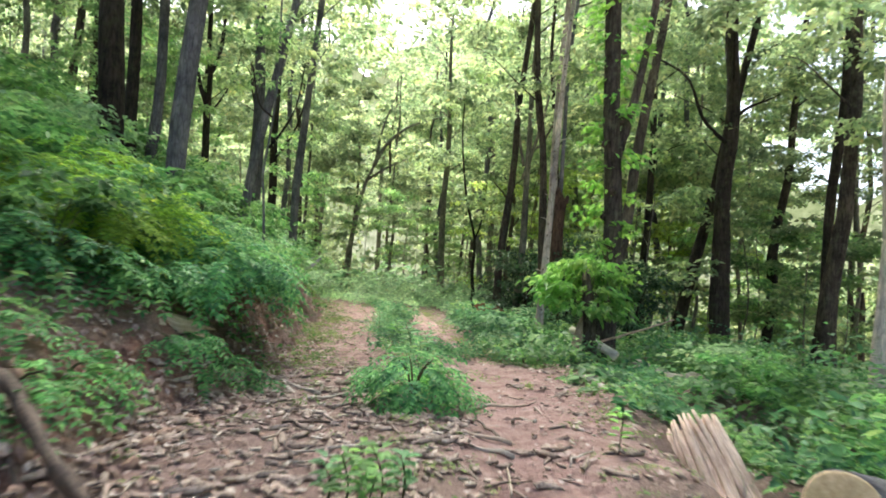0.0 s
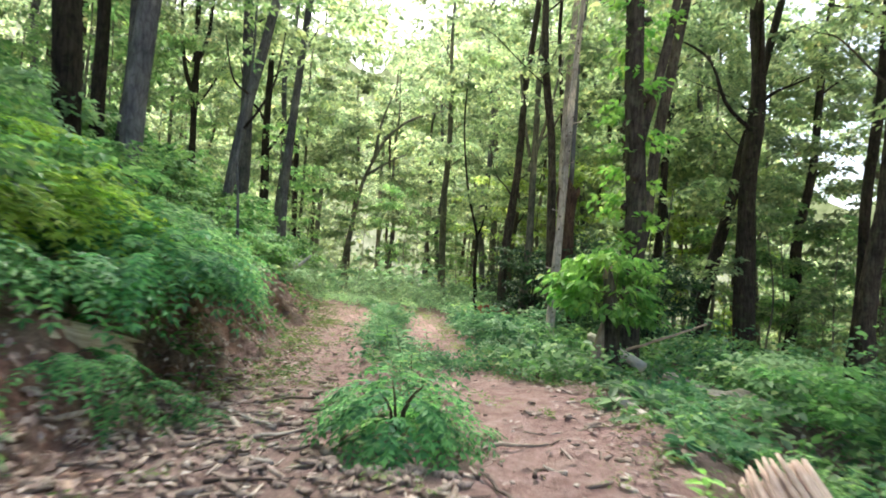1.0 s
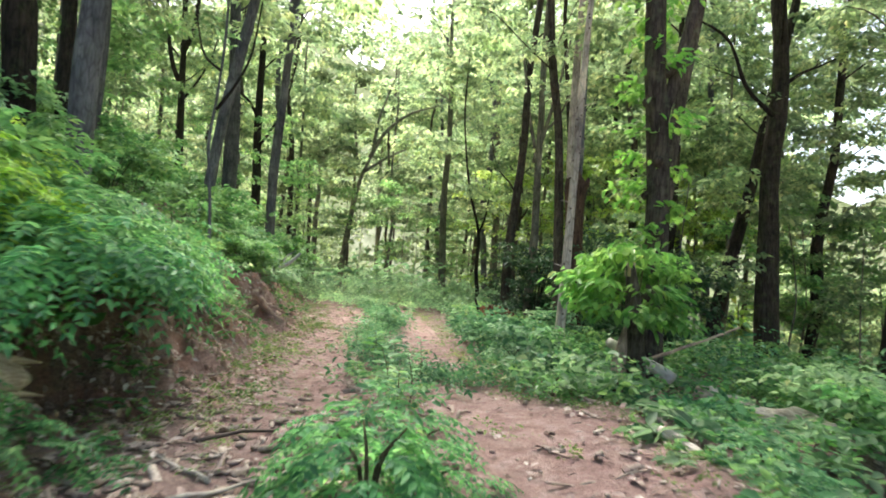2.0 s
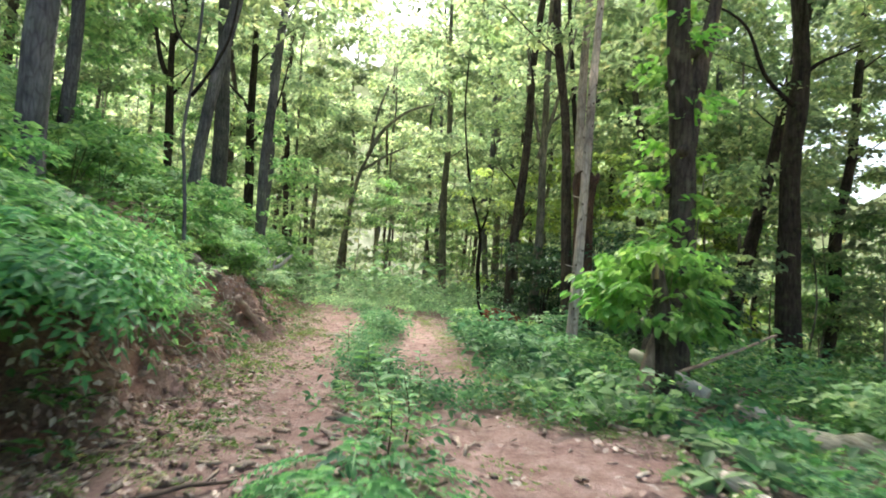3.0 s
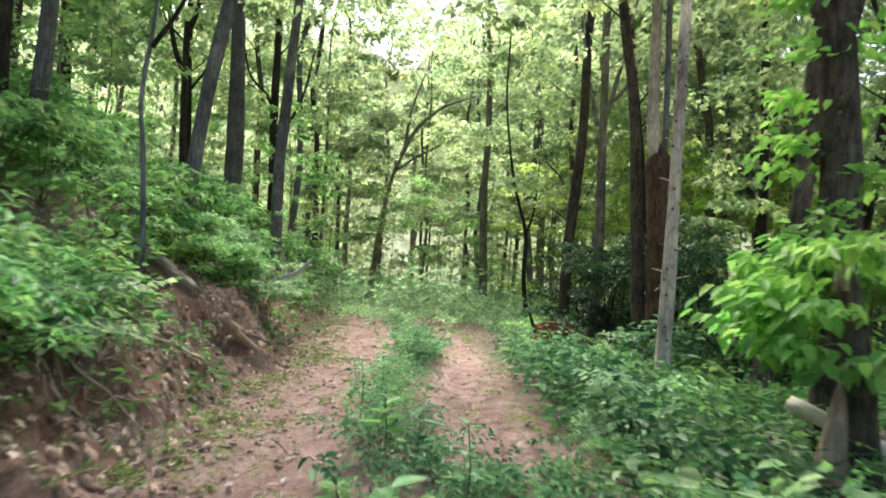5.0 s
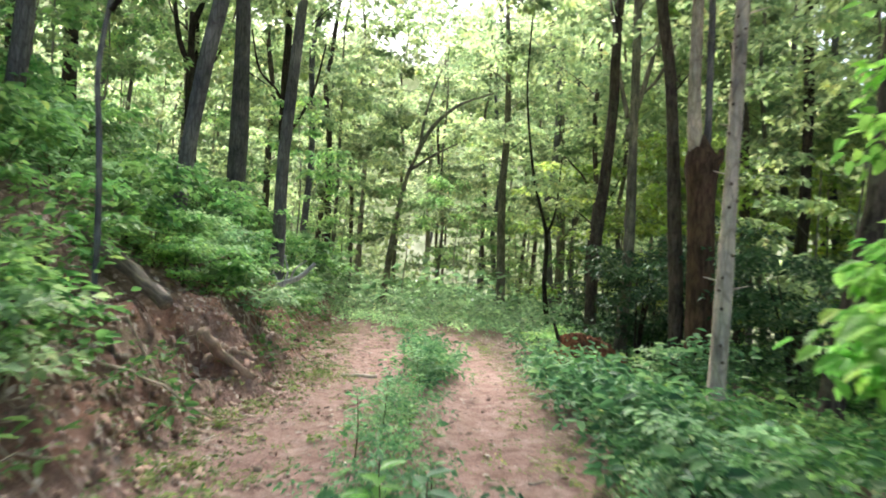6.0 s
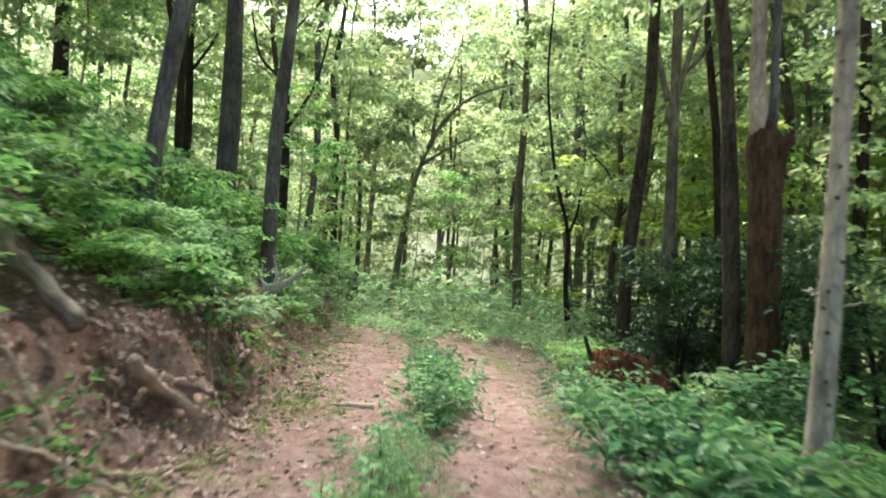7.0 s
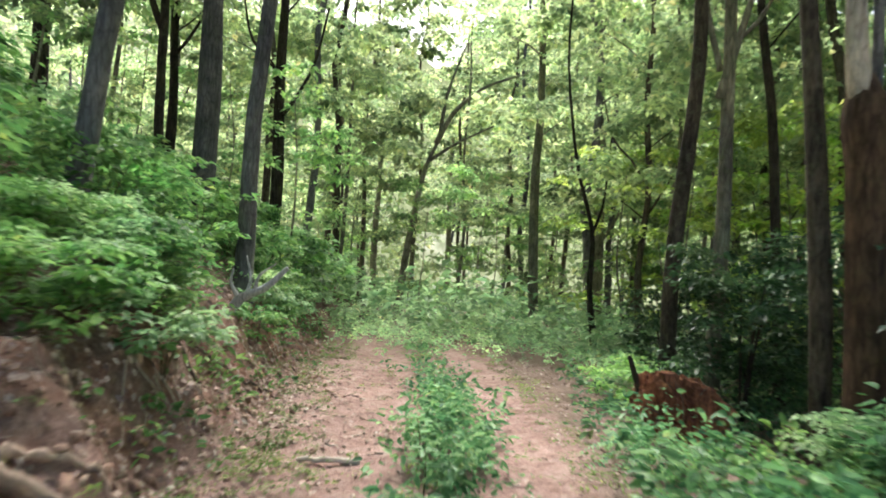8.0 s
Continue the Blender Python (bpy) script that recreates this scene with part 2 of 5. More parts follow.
def vnoise(x, y, seed=0):
    ix, iy = np.floor(x), np.floor(y)
    fx, fy = x - ix, y - iy
    fx, fy = fx * fx * (3 - 2 * fx), fy * fy * (3 - 2 * fy)
    a, b = hash2(ix, iy, seed), hash2(ix + 1, iy, seed)
    c, d = hash2(ix, iy + 1, seed), hash2(ix + 1, iy + 1, seed)
    return (a + (b - a) * fx) * (1 - fy) + (c + (d - c) * fx) * fy - 0.5


def fbm(x, y, seed=0, octaves=4):
    out, amp = 0, 1.0
    for k in range(octaves):
        out = out + amp * vnoise(x * 2 ** k, y * 2 ** k, seed + k)
        amp *= 0.5
    return out


def smooth(a, b, v):
    k = np.clip((v - a) / (b - a), 0, 1)
    return k * k * (3 - 2 * k)


TRAIL_Y = (-30, 0, 5.3, 8, 10.3, 12.6, 17.9, 22, 26, 32, 60)
TRAIL_X = (1.5, 0.25, -0.05, -0.2, -0.55, -1.1, -1.55, -2.4, -3.4, -4.4, -8)
FOOT_Y = (-30, 0, 5, 8, 10, 12.6, 16, 19, 22, 60)
FOOT_U = (1.9, 1.8, 1.75, 1.82, 1.76, 1.75, 1.88, 2.08, 2.2, 2.3)


def trail(y):
    return np.interp(y, TRAIL_Y, TRAIL_X)


def rim(y):
    """How much wider the bare clay is on the falling side, near the start."""
    return 0.6 * (smooth(3.5, 5.5, y) - smooth(8.5, 9.6, y))


def height(x, y):
    """The ground: a two-track trail, a cut bank and hillside on the left, a gentle fall on the right."""
    x, y = np.asarray(x, float), np.asarray(y, float)
    u = x - trail(y)
    foot = np.interp(y, FOOT_Y, FOOT_U)
    wob = fbm(y * 0.55, x * 0.15, 3, 3) * 0.4 + fbm(y * 1.7, x * 0.6, 4, 2) * 0.16
    d = np.maximum(0, -u - foot + wob)
    hill = 1 - smooth(31, 44, y + 0.3 * (x + 9))
    lip = 0.34 + 0.1 * np.sin(y * 0.9 + 1.0) + 0.12 * smooth(9, 12, y) + 0.16 * smooth(8.5, 10.5, y) + 0.16 * smooth(15.5, 17.5, y) * (1 - smooth(19, 22, y)) - 0.15 * (1 - smooth(2.5, 4.5, y))
    bank = lip * smooth(0.0, 0.8 + 0.45 * smooth(14.6, 16.2, y), d) + 0.22 * np.minimum(d, 0.55) + 0.66 * np.clip(d - 0.55, 0, 1.6) + 0.46 * np.clip(d - 2.15, 0, 7.4) + 0.3 * np.clip(d - 9.5, 0, 14)
    r = np.maximum(0, u - 1.55 - rim(y))
    fall = -0.07 * r - 0.006 * np.minimum(r, 14) ** 2 - 0.13 * np.clip(r - 14, 0, 30)
    fall = fall - 0.3 * smooth(0.1, 1.3, r) * (1 - smooth(6.5, 9, y))
    ruts = -0.05 * np.exp(-((np.abs(u) - 0.85) / 0.33) ** 2) + 0.03 * np.exp(-(u / 0.3) ** 2)
    far = -0.03 * np.clip(y - 38, 0, 60)
    z = bank * hill + fall + ruts + far
    off = np.clip(np.abs(u) - 1.3, 0, 1)
    z = z + fbm(x * 0.8, y * 0.8, 11, 3) * (0.05 + 0.16 * off) + fbm(x * 4, y * 4, 21, 3) * (0.02 + 0.03 * off)
    steep = smooth(0.0, 0.25, d) * (1 - smooth(0.7, 1.3, d)) * hill
    z = z - 0.62 * np.exp(-((x + 2.9) / 0.48) ** 2 - ((y - 7.3) / 0.72) ** 2) - 0.38 * np.exp(-((x + 3.62) / 0.3) ** 2 - ((y - 13.85) / 0.38) ** 2) - 0.5 * np.exp(-((x - 2.6) / 0.55) ** 2 - ((y - 5.4) / 0.85) ** 2) - 0.22 * np.exp(-((x + 4.4) / 0.6) ** 2 - ((y - 13.7) / 0.3) ** 2) - 0.52 * np.exp(-((x - 1.8) / 0.9) ** 2 - ((y - 19.9) / 1.2) ** 2)
    return z + steep * ((fbm(x * 3.2, y * 2.2, 31, 4) * 0.26 + 0.1 * np.abs(fbm(x * 7, y * 7, 33, 2)) + 0.1 * fbm(x * 9, y * 9, 35, 2)))


def hz(x, y):
    return float(height(np.array([x]), np.array([y]))[0])


def mesh_np(name, co, faces, mats, slot=None, smooth_faces=False):
    me = bpy.data.meshes.new(name)
    co, faces = np.asarray(co, np.float32), np.asarray(faces, np.int32)
    n, k = faces.shape
    me.vertices.add(len(co))
    me.vertices.foreach_set("co", co.ravel())
    me.loops.add(n * k)
    me.loops.foreach_set("vertex_index", faces.ravel())
    me.polygons.add(n)
    me.polygons.foreach_set("loop_start", np.arange(0, n * k, k, dtype=np.int32))
    for m in mats:
        me.materials.append(m)
    if slot is not None:
        me.polygons.foreach_set("material_index", np.asarray(slot, np.int32))
    if smooth_faces:
        me.polygons.foreach_set("use_smooth", np.ones(n, bool))
    me.update(calc_edges=True)
    return me


def unit(v):
    return v / np.maximum(np.linalg.norm(v, axis=-1, keepdims=True), 1e-9)


def leaf_arrays(P, D, U, L, W, fold=0.25, droop=0.1, full=False):
    """Leaves from base points, directions, up vectors, lengths and widths; two folded halves each."""
    D = unit(D)
    S = unit(np.cross(D, U))
    N = np.cross(S, D)
    L, W = np.broadcast_to(L, len(P))[:, None], np.broadcast_to(W, len(P))[:, None]
    tip = P + D * L - N * L * droop
    n = len(P)
    base = np.arange(n)[:, None]
    if full:
        a, b = P + D * L * 0.28 + N * W * fold, P + D * L * 0.66 + N * (W * fold * 0.8 - L * droop * 0.4)
        co = np.stack([P, a + S * W * 0.46, b + S * W * 0.42, tip, b - S * W * 0.42, a - S * W * 0.46], 1).reshape(-1, 3)
        f = np.concatenate([base * 6 + np.array([0, 3, 2, 1]), base * 6 + np.array([0, 5, 4, 3])], 1).reshape(-1, 4)
    else:
        a = P + D * L * 0.45 + N * W * fold
        co = np.stack([P, a + S * W * 0.5, tip, a - S * W * 0.5], 1).reshape(-1, 3)
        f = np.concatenate([base * 4 + np.array([0, 2, 1]), base * 4 + np.array([0, 3, 2])], 1).reshape(-1, 3)
    return co, f


def join_arrays(parts):
    co, fs, at = [], [], 0
    for c, f in parts:
        co.append(c)
        fs.append(f + at)
        at += len(c)
    return np.concatenate(co), np.concatenate(fs)


def tube_arrays(pts, radii, sides=8, rough=0.0, seed=0, cap=True):
    """A tapered tube along points, as quads, with an uneven skin and closed ends."""
    pts, radii = np.asarray(pts, float), np.asarray(radii, float)
    tang = unit(np.gradient(pts, axis=0))
    ref = np.array([1.0, 0.0, 0.0]) if abs(tang[:, 0]).mean() < 0.8 else np.array([0.0, 1.0, 0.0])
    A = unit(np.cross(tang, ref))
    B = np.cross(tang, A)
    ang = np.arange(sides) * 2 * np.pi / sides
    k = np.arange(len(pts))
    rr = radii[:, None] * (1 + rough * 2 * (vnoise(k[:, None] * 0.6 + 0 * ang[None], np.cos(ang)[None] * 1.7 + np.sin(ang)[None] * 2.3 + seed + 0 * k[:, None], seed)))
    co = pts[:, None] + rr[..., None] * (np.cos(ang)[None, :, None] * A[:, None] + np.sin(ang)[None, :, None] * B[:, None])
    co = co.reshape(-1, 3)
    i, j = np.meshgrid(np.arange(len(pts) - 1), np.arange(sides), indexing='ij')
    i, j = i.ravel(), j.ravel()
    jn = (j + 1) % sides
    f = np.stack([i * sides + j, i * sides + jn, (i + 1) * sides + jn, (i + 1) * sides + j], 1)
    if cap:
        c0 = len(co)
        co = np.concatenate([co, pts[:1], pts[-1:]])
        jj = np.arange(0, sides, 2)
        last = (len(pts) - 1) * sides
        f = np.concatenate([f, np.stack([np.full(len(jj), c0), (jj + 2) % sides, (jj + 1) % sides, jj], 1),
                            np.stack([np.full(len(jj), c0 + 1), last + jj, last + (jj + 1) % sides, last + (jj + 2) % sides], 1)])
    return co, f


def bend(points, n):
    """A smooth line through a few points."""
    p = np.asarray(points, float)
    if len(p) == 2:
        return p[0] + np.linspace(0, 1, n)[:, None] * (p[1] - p[0])
    t = np.linspace(0, len(p) - 1, n)
    q = np.concatenate([2 * p[:1] - p[1:2], p, 2 * p[-1:] - p[-2:-1]])
    i = np.clip(t.astype(int), 0, len(p) - 2)
    s = (t - i)[:, None]
    a, b, c, d = q[i], q[i + 1], q[i + 2], q[i + 3]
    return 0.5 * (2 * b + (c - a) * s + (2 * a - 5 * b + 4 * c - d) * s ** 2 + (3 * b - a - 3 * c + d) * s ** 3)


def part(name, arrays, mat, parent, label="", smooth_faces=False):
    ob = new(name, mesh_np(name, arrays[0], arrays[1], [mat], smooth_faces=smooth_faces))
    ob.parent = parent
    if label:
        ob["label"] = label
    return ob


def thing(name, x, y, z, label, category, group=""):
    ob = new(name)
    ob.location = (x, y, z)
    return tagged(ob, label, category, group)


def stuff(name, arrays, mat, label, category):
    ob = new(name, mesh_np(name, arrays[0], arrays[1], [mat]))
    return tagged(ob, label, category, kind="stuff")


# ---- ground ----
def axis(a, b, step, far_a, far_b, grow=1.16):
    v = list(np.arange(a, b + step / 2, step))
    s, p = step, a
    while p > far_a:
        s *= grow
        p -= s
        v.insert(0, p)
    s, p = step, v[-1]
    while p < far_b:
        s *= grow
        p += s
        v.append(p)
    return np.array(v)


gx, gy = axis(-6.0, 4.5, 0.075, -700, 700), axis(1.0, 24.0, 0.075, -300, 900)
GX, GY = np.meshgrid(gx, gy)
GZ = height(GX, GY)
rows_n, cols_n = GX.shape
ii, jj = np.meshgrid(np.arange(rows_n - 1), np.arange(cols_n - 1), indexing='ij')
idx = (ii * cols_n + jj).ravel()
ground_me = mesh_np("ground", np.stack([GX, GY, GZ], -1).reshape(-1, 3), np.stack([idx, idx + 1, idx + cols_n + 1, idx + cols_n], 1), [M_GROUND], smooth_faces=True)
GU = GX - trail(GY)
GD = -GU - np.interp(GY, FOOT_Y, FOOT_U)
edge = fbm(GX * 1.3, GY * 1.3, 41, 3) * 0.5
bare = (1 - smooth(1.35, 1.75, GU + edge - rim(GY))) * (1 - smooth(-0.2, 0.5, GD + edge)) * (1 - smooth(25, 29, GY))
bare = bare * (1 - 0.55 * (1 - smooth(6.0, 8.5, GY)) * (1 - smooth(-0.2, 0.8, GU + edge)))
bare = bare * (0.35 + 0.65 * smooth(0.1, 0.5, np.abs(GU) + edge * 0.6))
cutm = smooth(-0.1, 0.3, GD + edge * 0.5) * (1 - smooth(0.9, 1.6, GD + edge)) * (1 - smooth(25, 29, GY))
for key, val in (("bare", bare), ("cut", cutm * 0.9)):
    att = ground_me.attributes.new(key, 'FLOAT', 'POINT')
    att.data.foreach_set("value", val.ravel().astype(np.float32))
ground = tagged(new("ground", ground_me), "red clay two-track trail and forest floor with brown litter", "ground", kind="structure")
M_RED = bark_material("red_clay", (0.08, 0.031, 0.02), (0.31, 0.128, 0.072), moss=(0.05, 0.03, 0.02), moss_amount=0.5, grain=0.8)


# ---- trees ----
def crown_arrays(z0, z1, rad, sprays, per, leaf, low=0.6, seed=1, loose=0.4):
    """Flat sprays of leaves at all heights of a crown, thinner at the bottom, with gaps."""
    r = np.random.default_rng(seed)
    boughs = max(4, sprays // 5)
    hb = z0 + (z1 - z0) * r.random(boughs) ** 0.85
    ab = r.random(boughs) * 2 * np.pi
    w = np.arange(sprays) % boughs
    f = 0.3 + 0.75 * np.sqrt(r.random(sprays))
    k = (hb[w] - z0) / (z1 - z0)
    prof = (low + (1 - low) * np.sin(np.pi * np.clip(k * 0.85 + 0.1, 0, 1))) * rad
    a = ab[w] + 0.3 * r.standard_normal(sprays)
    d = prof * f
    size = (0.28 + 0.5 * r.random(sprays)) * (0.42 + 0.17 * rad)
    C = np.stack([np.cos(a) * d, np.sin(a) * d, hb[w] + 0.22 * d + 0.1 * rad * r.standard_normal(sprays) * 0.6], 1)
    b = r.random((sprays, per)) * 2 * np.pi
    q = np.sqrt(r.random((sprays, per))) * size[:, None]
    ox, oy = np.cos(b) * q, np.sin(b) * q * 0.8
    ca, sa = np.cos(a)[:, None], np.sin(a)[:, None]
    P = np.stack([C[:, None, 0] + ox * ca - oy * sa, C[:, None, 1] + ox * sa + oy * ca,
                  C[:, None, 2] - 0.3 * q ** 1.3 + 0.1 * size[:, None] * r.standard_normal((sprays, per))], -1).reshape(-1, 3)
    n = len(P)
    D = np.stack([np.cos(b + a[:, None]), np.sin(b + a[:, None]), -0.35 * loose / 0.4 + 0 * b], -1).reshape(-1, 3) + r.standard_normal((n, 3)) * loose
    U = np.array([0, 0, 1.0]) + r.standard_normal((n, 3)) * loose
    L = leaf * (0.65 + 0.7 * r.random(n))
    return leaf_arrays(P, D, U, L, L * (0.5 + 0.2 * r.random(n)))


def trunk_line(tall, lean, wob, seed, n=16, path=None):
    z = np.concatenate([[-0.35, 0.0, 0.15, 0.4], np.linspace(0.9, tall, n)])
    if path is not None:
        p = bend(path, 40)
        x = np.interp(z, p[:, 2], p[:, 0])
        y = np.interp(z, p[:, 2], p[:, 1])
    else:
        x = lean * z + wob * (vnoise(z * 0.35, z * 0 + seed, seed)) * np.clip(z / 2, 0, 1)
        y = wob * (vnoise(z * 0.35, z * 0 + seed + 5, seed)) * np.clip(z / 2, 0, 1)
    return np.stack([x, y, z], 1)


def add_trunk(ob, tall, lean, dia, bark, seed, wob=0.25, path=None, sides=12, top=0.35):
    line = trunk_line(tall, lean, wob, seed, path=path)
    z = line[:, 2]
    rad = dia / 2 * (1.06 - (1 - top) * np.clip(z / tall, 0, 1)) + dia * 0.28 * np.exp(-np.clip(z, 0, 9) / 0.22)
    part("trunk", tube_arrays(line, rad, sides, 0.16, seed), bark, ob, smooth_faces=True)
    return line


def add_limbs(ob, line, dia, bark, n, lo, hi, reach, seed, twigs=0):
    r = np.random.default_rng(seed + 50)
    for k in range(n):
        h = lo + (hi - lo) * (k + r.random()) / n
        p = np.array([np.interp(h, line[:, 2], line[:, i]) for i in range(3)])
        a = r.random() * 6.28
        ln = reach * (0.5 + 0.7 * r.random())
        out = np.array([math.cos(a), math.sin(a), 0])
        up = np.array([0, 0, 1.0])
        pts = [p, p + out * ln * 0.35 + up * ln * 0.28, p + out * ln * 0.7 + up * ln * (0.42 + 0.2 * r.random()), p + out * ln + up * ln * 0.6]
        d = dia * (0.13 + 0.1 * r.random())
        limb = part("limb", tube_arrays(bend(pts, 9), np.linspace(d / 2, d / 9, 9), 6, 0.2, k), bark, ob, smooth_faces=True)
        for s in range(twigs):
            b = a + (0.8 if s % 2 else -0.9) + 0.3 * r.random()
            p0 = pts[1] + (pts[2] - pts[1]) * (0.2 + 0.6 * r.random())
            way = np.array([math.cos(b), math.sin(b), 0.35 + 0.4 * r.random()]) * ln * 0.4
            part("twig", tube_arrays(bend([p0, p0 + way * 0.5 + up * 0.08, p0 + way], 6), np.linspace(d / 7, d / 16, 6), 5, 0.1, s), bark, limb)


CROWNS = [mesh_np("crown", *crown_arrays(4.2, 17.0, 3.9, 88, 52, 0.23, seed=s), [M_CANOPY]) for s in (1, 2, 3)]
HIGH_CROWNS = [mesh_np("crown", *crown_arrays(6.6, 18.5, 4.0, 84, 52, 0.2, seed=s), [M_CANOPY]) for s in (4, 5)]


def add_crown(ob, me, line, scale=1.0, turn=0.0):
    c = new("crown", me)
    c.parent = ob
    mid = np.array([np.interp(9, line[:, 2], line[:, i]) for i in range(2)])
    c.matrix_basis = pose(mid[0], mid[1], 0, 0, 0, turn) @ Matrix.Diagonal((scale, scale, scale, 1))


def forest_tree(label, x, y, lean, dia, bark, seed, tall=17, crown='high', limbs=4, limb_from=5, reach=2.4, wob=0.25, path=None):
    bx = x + lean * hz(x, y)
    ob = thing("tree", bx, y, hz(bx, y), label, "tree")
    line = add_trunk(ob, tall, lean, dia, bark, seed, wob, path)
    add_limbs(ob, line, dia, bark, limbs, limb_from, tall * 0.85, reach, seed, 2)
    if crown == 'high':
        add_crown(ob, HIGH_CROWNS[seed % 2], line, 1.0, seed * 47)
    elif crown == 'full':
        add_crown(ob, CROWNS[seed % 3], line, 1.0, seed * 47)
    return ob


GREY_TREE = "tall straight tree with smooth grey bark on the fern-green slope"
DARK_TREE = "tall tree with dark furrowed bark in the woods"
THIN_TREE = "slender tree with olive-grey bark beyond the trail's end"
NAMED = (
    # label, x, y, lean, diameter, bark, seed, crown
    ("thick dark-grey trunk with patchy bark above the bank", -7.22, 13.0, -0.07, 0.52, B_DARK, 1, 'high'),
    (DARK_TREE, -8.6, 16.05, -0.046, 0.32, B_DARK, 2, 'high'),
    # these three get lower crowns, mostly unseen, added to shade the slope
    ("leaning tree with smooth violet-grey bark above the bank", -5.14, 10.95, 0.06, 0.34, B_GREY, 3, 'full'),
    (GREY_TREE, -8.5, 16.6, 0.011, 0.30, B_GREY, 4, 'full'),
    ("leaning grey tree on the slope above the bank", -6.74, 18.0, 0.17, 0.30, B_GREY, 5, 'full'),
    (GREY_TREE, -7.88, 23.6, -0.02, 0.48, B_GREY, 6, 'high'),
    (DARK_TREE, -9.5, 30.6, -0.015, 0.42, B_DARK, 7, 'full'),
    ("slim grey tree leaning over the trail", -5.72, 21.2, 0.047, 0.30, B_GREY, 8, 'high'),
    (DARK_TREE, -19.3, 31.2, -0.03, 0.6, B_DARK, 9, 'full'),
    (DARK_TREE, -12.3, 28.9, -0.02, 0.3, B_DARK, 10, 'full'),
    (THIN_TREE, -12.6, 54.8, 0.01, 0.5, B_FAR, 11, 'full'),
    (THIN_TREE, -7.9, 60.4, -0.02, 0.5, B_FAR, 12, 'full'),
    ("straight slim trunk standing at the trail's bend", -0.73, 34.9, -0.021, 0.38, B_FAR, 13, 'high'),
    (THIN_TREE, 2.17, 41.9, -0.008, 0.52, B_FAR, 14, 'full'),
    (THIN_TREE, 2.8, 32.8, 0.006, 0.26, B_BROWN, 15, 'full'),
    ("brown tree leaning outward behind the evergreens", 1.65, 22.7, 0.075, 0.30, B_BROWN, 16, 'high'),
    (DARK_TREE, 2.42, 22.6, 0.017, 0.27, B_FAR, 17, 'high'),
    (DARK_TREE, 4.24, 24.6, -0.06, 0.22, B_DARK, 18, 'high'),
    ("dark brown trunk beside the snapped tree", 2.95, 19.75, -0.05, 0.28, B_BROWN, 19, 'high'),
    ("trunk with shaggy bark and clumps of leaves on it", 3.37, 12.9, -0.005, 0.41, B_BROWN, 20, 'high'),
    ("grey-brown trunk leaning out of the thicket", 4.05, 16.25, 0.162, 0.30, B_BROWN, 21, 'high'),
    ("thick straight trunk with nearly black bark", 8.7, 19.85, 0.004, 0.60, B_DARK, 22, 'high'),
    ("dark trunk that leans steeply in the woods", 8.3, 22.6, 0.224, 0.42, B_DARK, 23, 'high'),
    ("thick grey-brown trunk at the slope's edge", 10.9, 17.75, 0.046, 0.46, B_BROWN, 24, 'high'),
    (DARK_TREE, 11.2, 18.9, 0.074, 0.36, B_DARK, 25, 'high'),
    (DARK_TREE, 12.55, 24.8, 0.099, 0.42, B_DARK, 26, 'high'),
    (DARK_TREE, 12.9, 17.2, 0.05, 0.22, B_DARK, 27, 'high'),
    ("pale grey sapling trunk among the weeds", 7.3, 10.4, 0.03, 0.24, B_PALE, 28, 'high'),
    (DARK_TREE, 8.3, 27.0, 0.017, 0.38, B_DARK, 29, 'high'),
)
